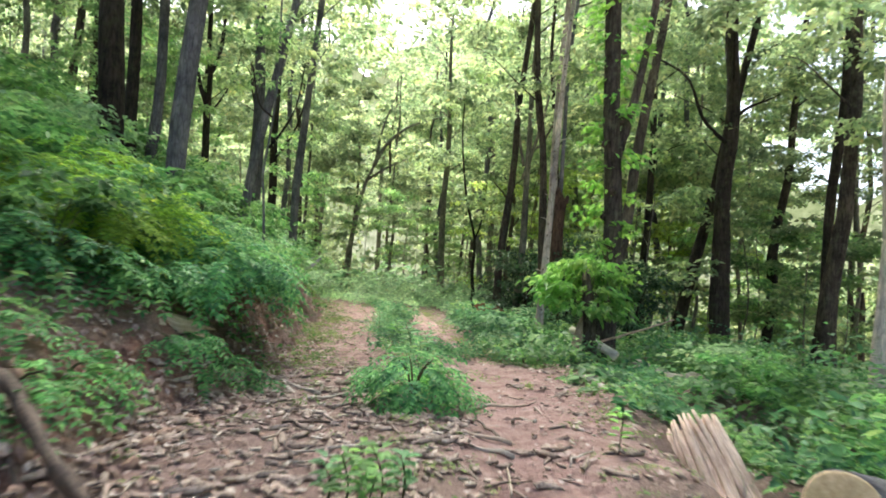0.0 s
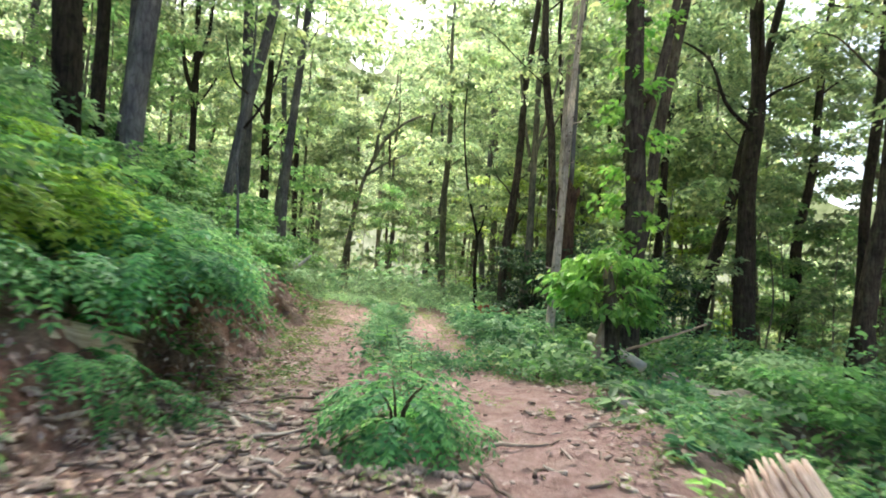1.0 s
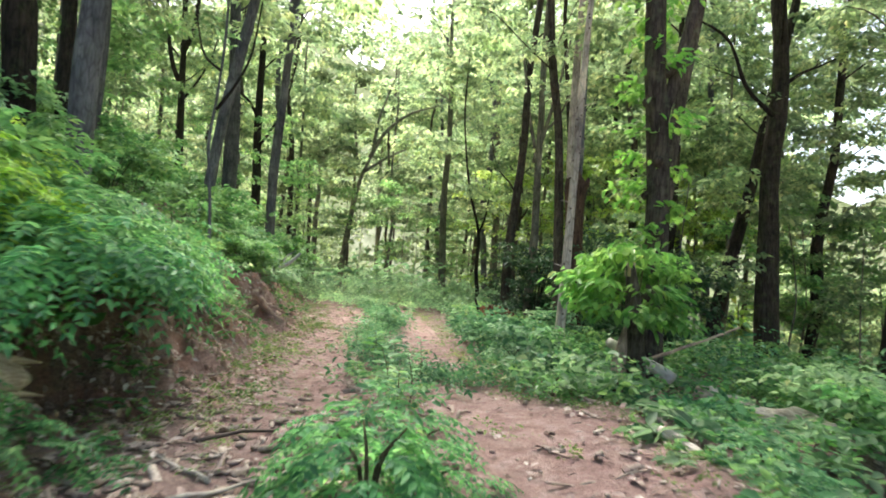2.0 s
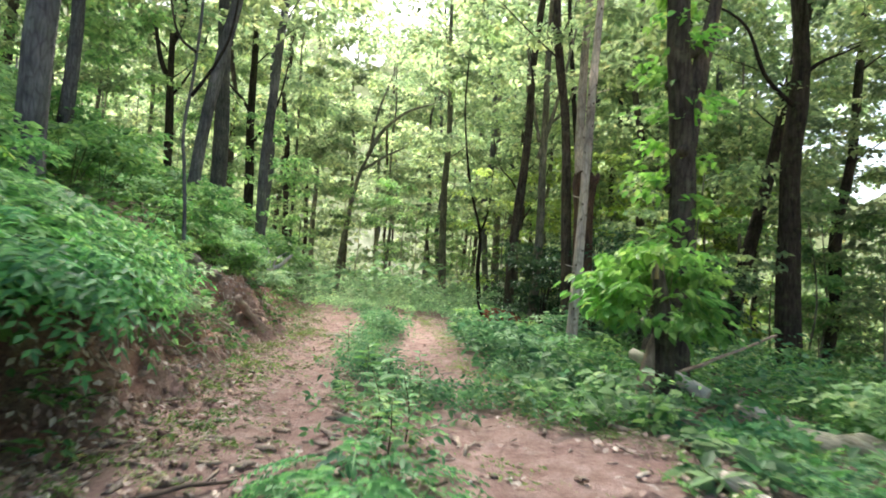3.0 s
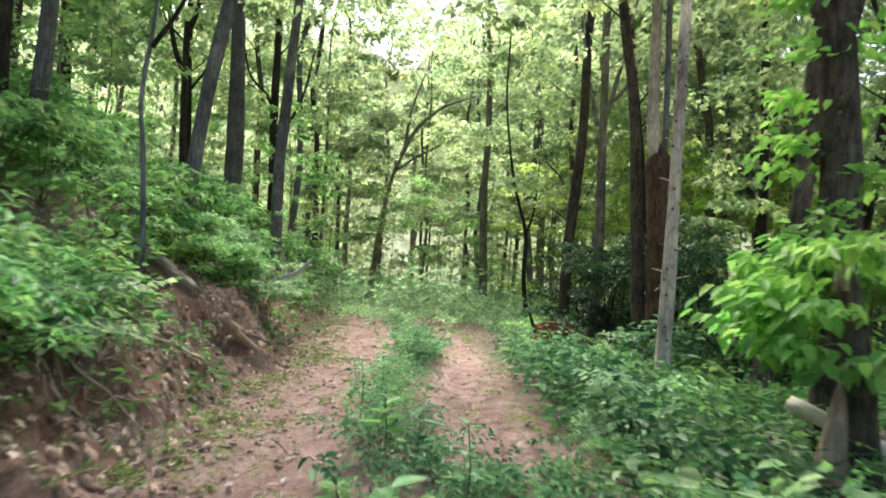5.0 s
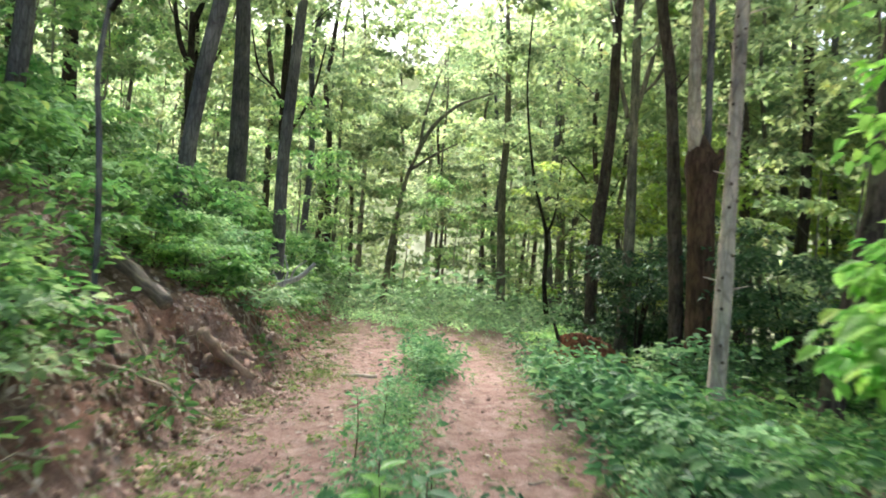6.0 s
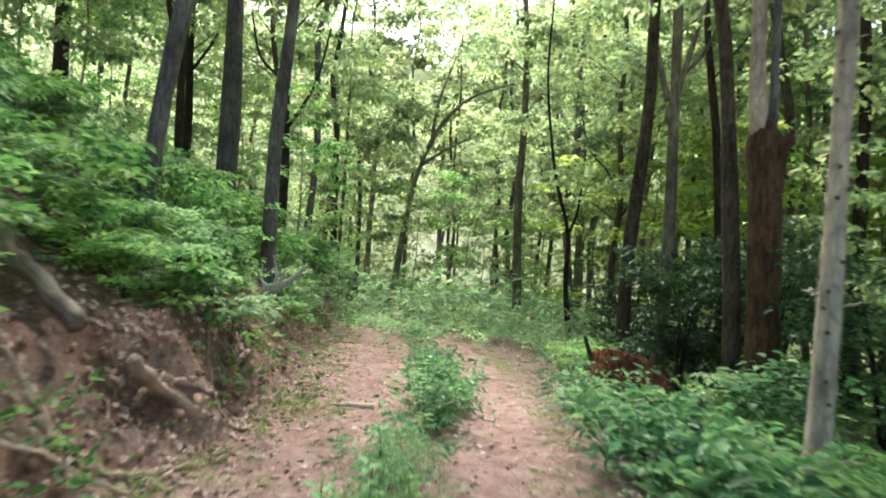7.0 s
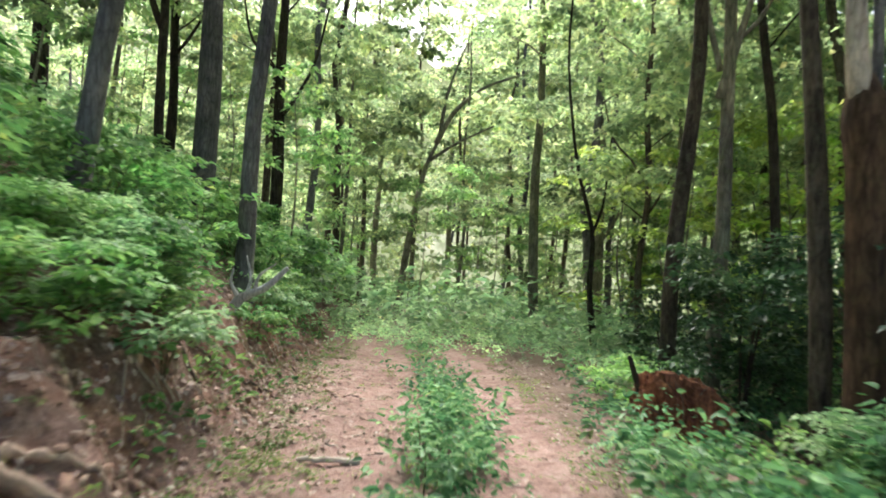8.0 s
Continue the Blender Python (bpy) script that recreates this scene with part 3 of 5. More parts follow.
for label, x, y, lean, dia, bark, seed, crown in NAMED:
    ob = forest_tree(label, x, y, lean, dia, bark, seed, crown=crown, limbs=4 if y > 14 else 3, limb_from=6.5 if crown == 'high' else 4.5)
    if seed == 22:
        part("limb", tube_arrays(bend([(0.1, -0.1, 7.2), (-0.9, -0.3, 8.0), (-1.5, -0.4, 9.3), (-2.6, -0.5, 9.9)], 12), np.linspace(0.075, 0.02, 12), 7, 0.2, 3), bark, ob, "bare crooked limb", True)
    if seed == 17:
        for k, pts in enumerate(([(0, 0, 5.4), (0.28, 0, 6.4), (0.6, 0, 7.6), (1.0, 0, 9.5)], [(0, 0, 5.9), (-0.2, 0.1, 7.0), (-0.5, 0.1, 9.0)], [(0.3, 0, 6.45), (0.75, 0.1, 7.0), (1.3, 0.1, 8.2)])):
            part("limb", tube_arrays(bend(pts, 12), np.linspace(0.085 - 0.02 * k, 0.03, 12), 8, 0.15, k), bark, ob, smooth_faces=True)
    if seed in (7, 10, 14, 15):
        for k, pts in enumerate(([(0, 0, 4.6), (0.5, 0.1, 5.4), (1.1, 0.1, 6.6), (1.5, 0.1, 8.5)], [(0, 0, 5.8), (-0.4, -0.1, 6.6), (-1.1, -0.2, 7.4), (-1.5, -0.2, 9)])):
            part("limb", tube_arrays(bend(pts, 12), np.linspace(dia * 0.2, dia * 0.07, 12), 7, 0.15, k), bark, ob, smooth_faces=True)
    if seed == 20:
        r = np.random.default_rng(20)
        clumps, per = 40, 26
        h = 1.5 + 6.6 * (np.arange(clumps) + 0.6 * r.random(clumps)) / clumps
        a = r.random(clumps) * 6.28
        out = 0.24 + 0.3 * r.random(clumps) ** 2
        C = np.stack([np.cos(a) * out, np.sin(a) * out, h], 1)
        P = (C[:, None] + r.standard_normal((clumps, per, 3)) * np.array([0.16, 0.16, 0.05])).reshape(-1, 3)
        D = np.repeat(np.stack([np.cos(a), np.sin(a), -0.3 + 0 * a], 1), per, 0) + r.standard_normal((clumps * per, 3)) * 0.5
        part("climbing_foliage", leaf_arrays(P, D, np.array([0, 0, 1.0]) + r.standard_normal((clumps * per, 3)) * 0.3, 0.16, 0.1, full=True), M_BRIGHT, ob, "clumps of green leaves on the trunk")
        for k in range(9):
            h, a = 2.6 + 0.5 * k, 2.4 * k
            c = np.array([0.15 * math.cos(a), 0.15 * math.sin(a), h])
            part("burl", tube_arrays([c - (0, 0, 0.11), c - (0, 0, 0.06), c, c + (0, 0, 0.05), c + (0, 0, 0.09)], (0.01, 0.075, 0.1, 0.07, 0.01), 9, 0.4, k), bark, ob, "knobby burl", True)
        part("limb", tube_arrays(bend([(0.02, 0, 3.9), (0.13, 0.0, 4.5), (0.3, 0.0, 5.1), (0.58, 0.05, 6.4), (1.0, 0.1, 9.2)], 18), np.linspace(0.12, 0.07, 18), 8, 0.15, 9), bark, ob, smooth_faces=True)

# the pale dead pole with knots, close to the trail
px, py = 2.30, 15.3
pale = thing("dead_tree", px, py, hz(px, py), "pale barkless dead trunk dotted with dark knots", "tree")
line = add_trunk(pale, 12, 0.0, 0.19, B_PALE, 60, path=[(0, 0, -0.4), (0.08, 0, 1.2), (0.17, 0, 3.2), (0.25, 0, 5.2), (0.42, 0, 8), (0.8, 0, 12.1)])
for k, (h, a, s) in enumerate(((1.6, 0.2, 0.2), (1.7, 3.0, 0.14), (3.0, 3.3, 0.12), (4.1, 0.3, 0.1), (3.6, 2.6, 0.1), (5.0, -0.4, 0.25))):
    p = np.array([np.interp(h, line[:, 2], line[:, i]) for i in range(3)])
    part("twig_stub", tube_arrays([p, p + np.array([math.cos(a), math.sin(a) * 0.4, 0.25]) * (0.1 + s)], (0.016, 0.005), 6, 0, k), B_PALE, pale)

q = np.random.default_rng(61)
for k in range(46):
    h, a = 0.7 + 7.5 * (k + 0.7 * q.random()) / 46, q.random() * 6.28
    p = np.array([np.interp(h, line[:, 2], line[:, i]) for i in range(3)])
    rad = 0.095 * (1.06 - 0.65 * h / 12)
    out = np.array([math.cos(a), math.sin(a), 0.15])
    part("knot", tube_arrays([p + out * (rad - 0.02), p + out * (rad + 0.008), p + out * (rad + 0.016)], (0.027, 0.02, 0.006), 7, 0.2, k), W_ROOT, pale, "dark knot")

# the snapped russet trunk with a grey stem above the break
sx, sy = 3.26, 19.2
stub = thing("snapped_tree", sx, sy, hz(sx, sy), "russet trunk with a knobby break below a pale stem", "tree")
part("trunk", tube_arrays([(0, 0, -0.4), (0, 0, 0), (-0.02, 0, 1.2), (-0.04, 0, 2.6), (-0.06, 0, 3.6), (-0.07, 0, 3.95), (-0.08, 0, 4.2), (-0.09, 0, 4.42), (-0.11, 0, 4.6), (-0.14, 0, 4.8)],
                          (0.36, 0.29, 0.25, 0.24, 0.245, 0.28, 0.31, 0.28, 0.2, 0.13), 14, 0.14, 4), B_RED, stub, smooth_faces=True)
part("pale_stem", tube_arrays(bend([(-0.14, -0.06, 4.4), (-0.22, -0.05, 5.0), (-0.2, 0, 6.5), (-0.12, 0, 9), (0.1, 0, 13)], 14), np.linspace(0.15, 0.07, 14), 10, 0.1, 5), B_PALE, stub, "pale peeling stem", True)
part("grey_stem", tube_arrays(bend([(0.02, 0.05, 4.4), (0.06, 0.06, 5.0), (0.06, 0, 6.5), (0.12, 0, 9), (0.5, 0, 13)], 14), np.linspace(0.075, 0.05, 14), 10, 0.1, 6), B_GREY, stub, smooth_faces=True)
part("knob", tube_arrays(bend([(0.1, -0.1, 4.25), (0.22, -0.12, 4.4), (0.26, -0.12, 4.55)], 6), (0.1, 0.1, 0.09, 0.08, 0.06, 0.02), 8, 0.25, 7), B_RED, stub, smooth_faces=True)

# the arching tree and the thin crooked one beyond the trail's end
ax, ay = -8.15, 43.7
arch = thing("tree", ax, ay, hz(ax, ay), "slim tree arching over to one side at its top", "tree")
line = add_trunk(arch, 9.5, 0, 0.42, B_FAR, 61, path=[(0, 0, -0.4), (0.5, 0, 4), (1.1, 0, 7.5), (1.9, 0, 9.6)])
part("limb", tube_arrays(bend([(1.7, 0, 9.2), (2.6, 0, 10.9), (4.2, 0, 12.3), (6.5, 0, 13.1)], 14), np.linspace(0.16, 0.04, 14), 7, 0.1, 2), B_FAR, arch, smooth_faces=True)
part("limb", tube_arrays(bend([(1.3, 0, 8.2), (2.8, 0.3, 9.3), (5, 0.3, 10.4)], 12), np.linspace(0.11, 0.03, 12), 7, 0.1, 3), B_FAR, arch, smooth_faces=True)
part("limb", tube_arrays(bend([(1.9, 0, 9.6), (2.2, 0, 12), (3.2, 0, 15)], 12), np.linspace(0.13, 0.03, 12), 7, 0.1, 4), B_FAR, arch, smooth_faces=True)
part("crown", crown_arrays(9.0, 15.5, 2.8, 46, 44, 0.22, seed=61), M_CANOPY, arch)
tx, ty = 1.0, 29.8
crook = thing("tree", tx, ty, hz(tx, ty), "thin crooked dark tree at the trail's edge", "tree")
part("trunk", tube_arrays(bend([(0.1, 0, -0.4), (0.02, 0, 0.6), (-0.12, 0, 2), (-0.1, 0, 3.6), (-0.5, 0, 5.2), (-0.75, 0, 6.5), (-1.0, 0, 9), (-0.9, 0, 12)], 26), np.linspace(0.1, 0.025, 26), 8, 0.15, 3), B_DARK, crook, smooth_faces=True)
part("limb", tube_arrays(bend([(-0.1, 0, 3.6), (0.2, 0, 4.6), (0.35, 0, 6.5)], 10), np.linspace(0.06, 0.015, 10), 6, 0.15, 3), B_DARK, crook, smooth_faces=True)
add_crown(crook, CROWNS[2], line, 0.8, 20)

# the forked dark tree and the crooked sapling on the slope
dx, dy = -11.3, 26.9
dfork = thing("tree", dx, dy, hz(dx, dy), "dark tree forking into two crooked stems on the slope", "tree")
line = add_trunk(dfork, 7.0, -0.03, 0.26, B_DARK, 63, wob=0.1, top=0.8)
for k, pts in enumerate(([(-0.2, 0, 5.0), (-0.7, 0, 6.2), (-1.0, 0, 8), (-1.2, 0, 11)], [(-0.2, 0, 6.6), (0.15, 0, 7.6), (0.25, 0, 9), (0.4, 0, 12)])):
    part("limb", tube_arrays(bend(pts, 12), np.linspace(0.11, 0.05, 12), 8, 0.15, k), B_DARK, dfork, smooth_faces=True)
add_crown(dfork, CROWNS[0], line, 0.9, 10)
kx, ky = -3.84, 12.62
sap = thing("sapling", kx, ky, hz(kx, ky), "thin crooked grey sapling at the top of the bank", "tree")
part("trunk", tube_arrays(bend([(0.0, 0, -0.3), (0.03, 0, 0.5), (-0.03, 0, 1.5), (-0.1, 0, 2.2), (-0.02, 0, 3.0), (0.05, 0, 4.2), (0.0, 0, 6.5)], 26), np.linspace(0.03, 0.018, 26), 9, 0.16, 2), B_GREY, sap, smooth_faces=True)
part("limb", tube_arrays(bend([(-0.02, 0, 2.75), (0.25, 0, 3.15), (0.5, 0, 3.7), (0.62, 0, 4.6)], 12), np.linspace(0.03, 0.01, 12), 6, 0.15, 2), B_DARK, sap, smooth_faces=True)
part("limb", tube_arrays(bend([(0.02, 0, 3.4), (-0.3, 0, 3.7), (-0.5, 0, 4.5)], 10), np.linspace(0.028, 0.01, 10), 6, 0.15, 4), B_DARK, sap, smooth_faces=True)
part("crown", crown_arrays(3.2, 6.8, 1.2, 34, 16, 0.12, seed=77), M_UNDER, sap)


# ---- trees of the wood behind, alike ones copied ----
def proto_tree(seed, bark, dia, tall, me):
    ob = thing("tree", 0, 0, 0, "tall woodland tree with a loose leafy crown", "tree", "trees of the wood")
    line = add_trunk(ob, tall, 0.02 * (seed % 3 - 1), dia, bark, seed, 0.6, sides=9)
    add_limbs(ob, line, dia, bark, 4, 4, tall * 0.8, 2.2, seed)
    add_crown(ob, me, line, tall / 17, seed * 31)
    return ob


def proto_sapling(seed, mat=None):
    ob = thing("sapling", 0, 0, 0, "thin young tree with sprays of light green leaves", "tree", "saplings of the wood")
    line = add_trunk(ob, 5.2, 0.03 * (seed % 3 - 1), 0.07, B_FAR, seed, 0.5, sides=7)
    add_limbs(ob, line, 0.1, B_FAR, 3, 1.5, 4.5, 1.1, seed)
    part("crown", crown_arrays(0.7, 6.2, 1.9, 56, 24, 0.19, seed=seed + 200), mat or (M_UNDER if seed % 2 else M_CANOPY), ob)
    return ob


r = np.random.default_rng(12)
placed = [(n[1], n[2]) for n in NAMED] + [(px, py), (sx, sy), (ax, ay), (tx, ty), (dx, dy)]


def spots(n, x0, x1, y0, y1, gap, trail_gap, glade=False):
    out = []
    for _ in range(n * 40):
        if len(out) >= n:
            break
        x, y = x0 + (x1 - x0) * r.random(), y0 + (y1 - y0) * r.random()
        if abs(x - float(trail(y))) < trail_gap and y < 36:
            continue
        if abs(x - 0.3) < 3.0 and y < 12 or -3.2 < x < 2.6 and y < 34.5:
            continue
        if glade and y > 22 and 0.49 < math.atan2(x - 0.3, y - 3) < 0.62:
            continue
        if min((x - a) ** 2 + (y - b) ** 2 for a, b in placed) < gap * gap:
            continue
        placed.append((x, y))
        out.append((x, y))
    return out


protos = [proto_tree(100 + k, (B_BROWN, B_FAR, B_BROWN, B_FAR, B_FAR, B_GREY)[k], (0.3, 0.22, 0.34, 0.16, 0.2, 0.36)[k], (22, 18, 24, 15, 17, 24)[k], CROWNS[k % 3]) for k in range(6)]
# the last seven stand unseen behind the start, added to close off light
where = spots(25, -28, 14, 30, 62, 2.2, 3.2, True) + spots(30, -46, 30, 58, 90, 2.5, 0, True) + spots(14, 7, 24, 25, 44, 1.6, 4, True) + spots(8, 14, 30, 6, 30, 3, 4) + spots(11, -26, -10.5, 9, 30, 2.4, 4) + spots(7, -22, 22, -22, -2, 4, 4.5)
for k, (x, y) in enumerate(where):
    m = pose(x, y, hz(x, y), 0, 0, r.random() * 360)
    if k < 6:
        protos[k].matrix_basis = m
    else:
        copy_thing(protos[k % 6], m)
for k, (x, y) in enumerate(((-1.6, 51.0), (-6.6, 55.5), (1.2, 57.0), (-3.4, 61.0), (-10.8, 40.0), (8.4, 37.0), (11.0, 35.0), (-13.0, 46.0), (3.5, 48.0), (1.6, 37.5), (7.4, 41.0), (10.6, 44.0), (5.2, 52.0), (13.0, 50.0))):
    copy_thing(protos[(5, 0, 2, 5, 2, 2, 5, 2, 5, 5, 0, 2, 5, 0)[k]], pose(x, y, hz(x, y), 0, 0, 77 * k))
saplings = [proto_sapling(130 + k) for k in range(5)]
where = spots(36, -24, 22, 28, 54, 1.4, 3.0) + spots(20, 6.5, 18, 20, 32, 1.4, 4.5) + spots(14, -22, -10, 15, 34, 1.5, 4.5) + spots(5, -14, -7, 4, 11, 1.5, 4)
for k, (x, y) in enumerate(where):
    m = pose(x, y, hz(x, y), 0, 0, r.random() * 360)
    if k < 5:
        saplings[k].matrix_basis = m
    else:
        copy_thing(saplings[k % 5], m)

# young trees beyond the root plate, sunlight put into their leaf colour
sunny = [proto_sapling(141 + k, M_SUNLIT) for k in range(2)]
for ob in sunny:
    tagged(ob, "young tree with sunlight in its yellow-green leaf colour", "tree", "sunlit young trees")
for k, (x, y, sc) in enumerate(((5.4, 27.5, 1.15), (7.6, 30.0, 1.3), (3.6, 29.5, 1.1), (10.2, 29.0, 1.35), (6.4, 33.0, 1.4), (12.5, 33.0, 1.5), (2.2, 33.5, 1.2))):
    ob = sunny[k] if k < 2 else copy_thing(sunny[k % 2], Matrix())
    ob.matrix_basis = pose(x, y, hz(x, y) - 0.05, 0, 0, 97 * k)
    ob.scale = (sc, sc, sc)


# far woods closing the view: a glowing backdrop painted as hazy distant foliage, and loose leaf masses before it
def distance_glow_material():
    m, nt, out = material("glowing_distance")
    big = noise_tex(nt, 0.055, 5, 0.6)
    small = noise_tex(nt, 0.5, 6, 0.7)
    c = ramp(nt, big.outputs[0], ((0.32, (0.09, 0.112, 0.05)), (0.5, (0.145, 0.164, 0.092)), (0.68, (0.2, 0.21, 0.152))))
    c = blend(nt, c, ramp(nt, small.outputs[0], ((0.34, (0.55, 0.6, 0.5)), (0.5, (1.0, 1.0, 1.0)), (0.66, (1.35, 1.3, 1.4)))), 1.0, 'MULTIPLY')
    # emission paints in the brightness of the hazy, lit distance
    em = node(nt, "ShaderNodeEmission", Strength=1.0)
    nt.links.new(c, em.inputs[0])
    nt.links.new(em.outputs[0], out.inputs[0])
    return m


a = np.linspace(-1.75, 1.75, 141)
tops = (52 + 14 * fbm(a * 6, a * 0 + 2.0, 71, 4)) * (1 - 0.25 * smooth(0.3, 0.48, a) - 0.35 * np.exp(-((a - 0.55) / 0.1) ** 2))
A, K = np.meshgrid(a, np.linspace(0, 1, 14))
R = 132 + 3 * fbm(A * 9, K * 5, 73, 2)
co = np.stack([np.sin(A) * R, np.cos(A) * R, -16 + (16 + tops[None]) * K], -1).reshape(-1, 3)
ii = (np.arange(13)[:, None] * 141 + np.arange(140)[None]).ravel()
back = new("backdrop", mesh_np("backdrop", co, np.stack([ii, ii + 1, ii + 142, ii + 141], 1), [distance_glow_material()], smooth_faces=True))
tagged(back, "glowing backdrop painted with pale hazy foliage of distant woods", "backdrop", kind="structure")


def far_woods(n, seed):
    q = np.random.default_rng(seed)
    a = (q.random(n) - 0.5) * 3.6
    d = 84 + 40 * q.random(n)
    x, y = np.sin(a) * d, np.cos(a) * d
    z = height(x, y) + (42 + 14 * fbm(a * 7, d * 0.03, 83, 3)) * q.random(n) ** 0.75 * (1 - 0.3 * smooth(0.3, 0.5, a) - 0.35 * np.exp(-((a - 0.55) / 0.1) ** 2))
    k = fbm(x * 0.06, z * 0.09 + y * 0.05, 81, 3) > -0.02
    P = np.stack([x, y, z], 1)[k]
    n = len(P)
    D = q.standard_normal((n, 3))
    U = q.standard_normal((n, 3))
    L = 0.8 + 0.8 * q.random(n)
    return leaf_arrays(P, D, U, L, L * 0.6)


stuff("far_woods", far_woods(90000, 5), M_CANOPY, "hazy sunlit foliage of the woods far behind", "woods")


# ---- shrubs and weeds ----
def fronds(P0, az, elev, length, pairs, leaf, width, seed, droop=0.55):
    """Feather-shaped leaves: pairs of leaflets along an arching stalk, and one at its tip."""
    q = np.random.default_rng(seed)
    F = len(P0)
    s = np.linspace(0.16, 0.97, pairs)[None, :]
    ca, sa = np.cos(az)[:, None], np.sin(az)[:, None]
    ln = np.broadcast_to(length, F)[:, None]
    hor = ln * s * np.cos(elev)[:, None]
    ver = ln * (s * np.sin(elev)[:, None] - droop * s ** 2)
    base = np.stack([P0[:, None, 0] + ca * hor, P0[:, None, 1] + sa * hor, P0[:, None, 2] + ver], -1)
    slope = np.sin(elev)[:, None] - 2 * droop * s
    fw = unit(np.stack([ca * np.cos(elev)[:, None] + 0 * s, sa * np.cos(elev)[:, None] + 0 * s, slope], -1))
    side = np.stack([-sa + 0 * s, ca + 0 * s, 0 * s + 0 * ca], -1)
    up = np.cross(fw, side)
    parts = []
    for sgn in (1, -1):
        D = fw * 0.45 + sgn * side - up * 0.12 + q.standard_normal(base.shape) * 0.14
        L = leaf * (1 - 0.35 * np.abs(s - 0.45)) * (0.85 + 0.3 * q.random((F, pairs)))
        parts.append(leaf_arrays(base.reshape(-1, 3), D.reshape(-1, 3), (up + q.standard_normal(base.shape) * 0.18).reshape(-1, 3), L.ravel(), L.ravel() * width, 0.12, 0.12))
    parts.append(leaf_arrays(base[:, -1], fw[:, -1], up[:, -1], leaf, leaf * width, 0.12, 0.1))
    a = leaf_arrays(P0, base[:, pairs // 2] - P0, up[:, 0], np.linalg.norm(base[:, pairs // 2] - P0, axis=1), 0.006, 0, 0)
    b = leaf_arrays(base[:, pairs // 2], base[:, -1] - base[:, pairs // 2], up[:, 0], np.linalg.norm(base[:, -1] - base[:, pairs // 2], axis=1), 0.005, 0, 0)
    return join_arrays(parts + [a, b])


def pinnate_shrub(label, x, y, z, rx, ry, rz, n, length, leaf, seed, pairs=9, mat=None, stems=4, flat=0.0, drop=0.0):
    """A mound of feather leaves on a few stems."""
    q = np.random.default_rng(seed)
    ob = thing("pinnate_shrub", x, y, z, label, "shrub", "feather-leaved shrubs")
    a = q.random(n) * 6.28
    k = q.random(n) ** 0.7
    ph = np.arccos(1 - k * (1 - flat))
    rr = 0.55 + 0.45 * q.random(n) ** 0.6
    lump = 1 + 0.22 * np.sin(a * 3 + seed) + 0.15 * np.sin(a * 5 + 2 * seed)
    P = np.stack([np.cos(a) * np.sin(ph) * rx * rr * lump, np.sin(a) * np.sin(ph) * ry * rr * lump, np.cos(ph) * rz * rr + 0.12 * rz - drop * np.sin(ph)], 1)
    el = 0.75 - 0.75 * np.sin(ph) + q.standard_normal(n) * 0.25
    part("foliage", fronds(P, a + q.standard_normal(n) * 0.5, el, length * (0.7 + 0.6 * q.random(n)), pairs, leaf, 0.42, seed), mat or M_LOCUST, ob)
    for s in range(stems):
        b = 6.28 * s / stems + q.random()
        tip = np.array([math.cos(b) * rx * 0.6, math.sin(b) * ry * 0.6, rz * 0.8])
        part("stem", tube_arrays(bend([(0, 0, -0.15 - drop), tip * np.array([0.3, 0.3, 0.6]), tip], 7), np.linspace(0.016, 0.005, 7), 5, 0.1, s), M_STEM, ob)
    return ob


def weeds(x, y, h, leaf, k, seed, spread=0.5, width=0.48, lift=0.0, full=True, flat=1.0):
    """Leafy plants at points of the ground: k leaves each, held out flat round a stalk."""
    q = np.random.default_rng(seed)
    n = len(x)
    base = np.stack([x, y, height(x, y) + lift], 1)[:, None]
    f = 0.25 + 0.75 * q.random((n, k)) ** 0.7
    a = q.random((n, k)) * 6.28
    rad = spread * h[:, None] * (0.15 + 0.85 * q.random((n, k))) * (1.25 - 0.7 * f)
    lx, ly = 0.12 * q.standard_normal((n, 1)) * f, 0.12 * q.standard_normal((n, 1)) * f
    shape = 0.6 + 0.9 * q.random((n, 1))
    P = base + np.stack([np.cos(a) * rad + lx, np.sin(a) * rad + ly, h[:, None] * f], -1)
    D = np.stack([np.cos(a), np.sin(a), (0.45 - 0.7 * q.random((n, k))) * flat], -1) + q.standard_normal((n, k, 3)) * 0.3 * flat
    U = np.array([0, 0, 1.0]) + q.standard_normal((n, k, 3)) * 0.5 * flat
    L = (np.broadcast_to(leaf, n)[:, None] * shape * (0.5 + 0.75 * q.random((n, k)))).ravel()
    return leaf_arrays(P.reshape(-1, 3), D.reshape(-1, 3), U.reshape(-1, 3), L, L * width, 0.2, 0.22, full)


def scatter(n, x0, x1, y0, y1, keep, seed):
    q = np.random.default_rng(seed)
    x, y = x0 + (x1 - x0) * q.random(n * 6), y0 + (y1 - y0) * q.random(n * 6)
    k = q.random(n * 6) < keep(x, y)
    return x[k][:n], y[k][:n], q


def off_log(x, y, gap):
    """1 away from the two fallen logs, 0 on them."""
    k = np.clip(((x - 3.56) * 0.56 - (y - 11.1) * 2.2) / 5.15, 0, 1)
    m = np.clip(((x - 2.5) * 0.6 - (y - 11.85) * 0.65) / 0.78, 0, 1)
    low = np.hypot(x - 3.56 - 0.56 * k, y - 11.1 + 2.2 * k) > gap * 1.5
    return low * (np.hypot(x - 2.5 - 0.6 * m, y - 11.85 + 0.65 * m) > gap * 1.9)


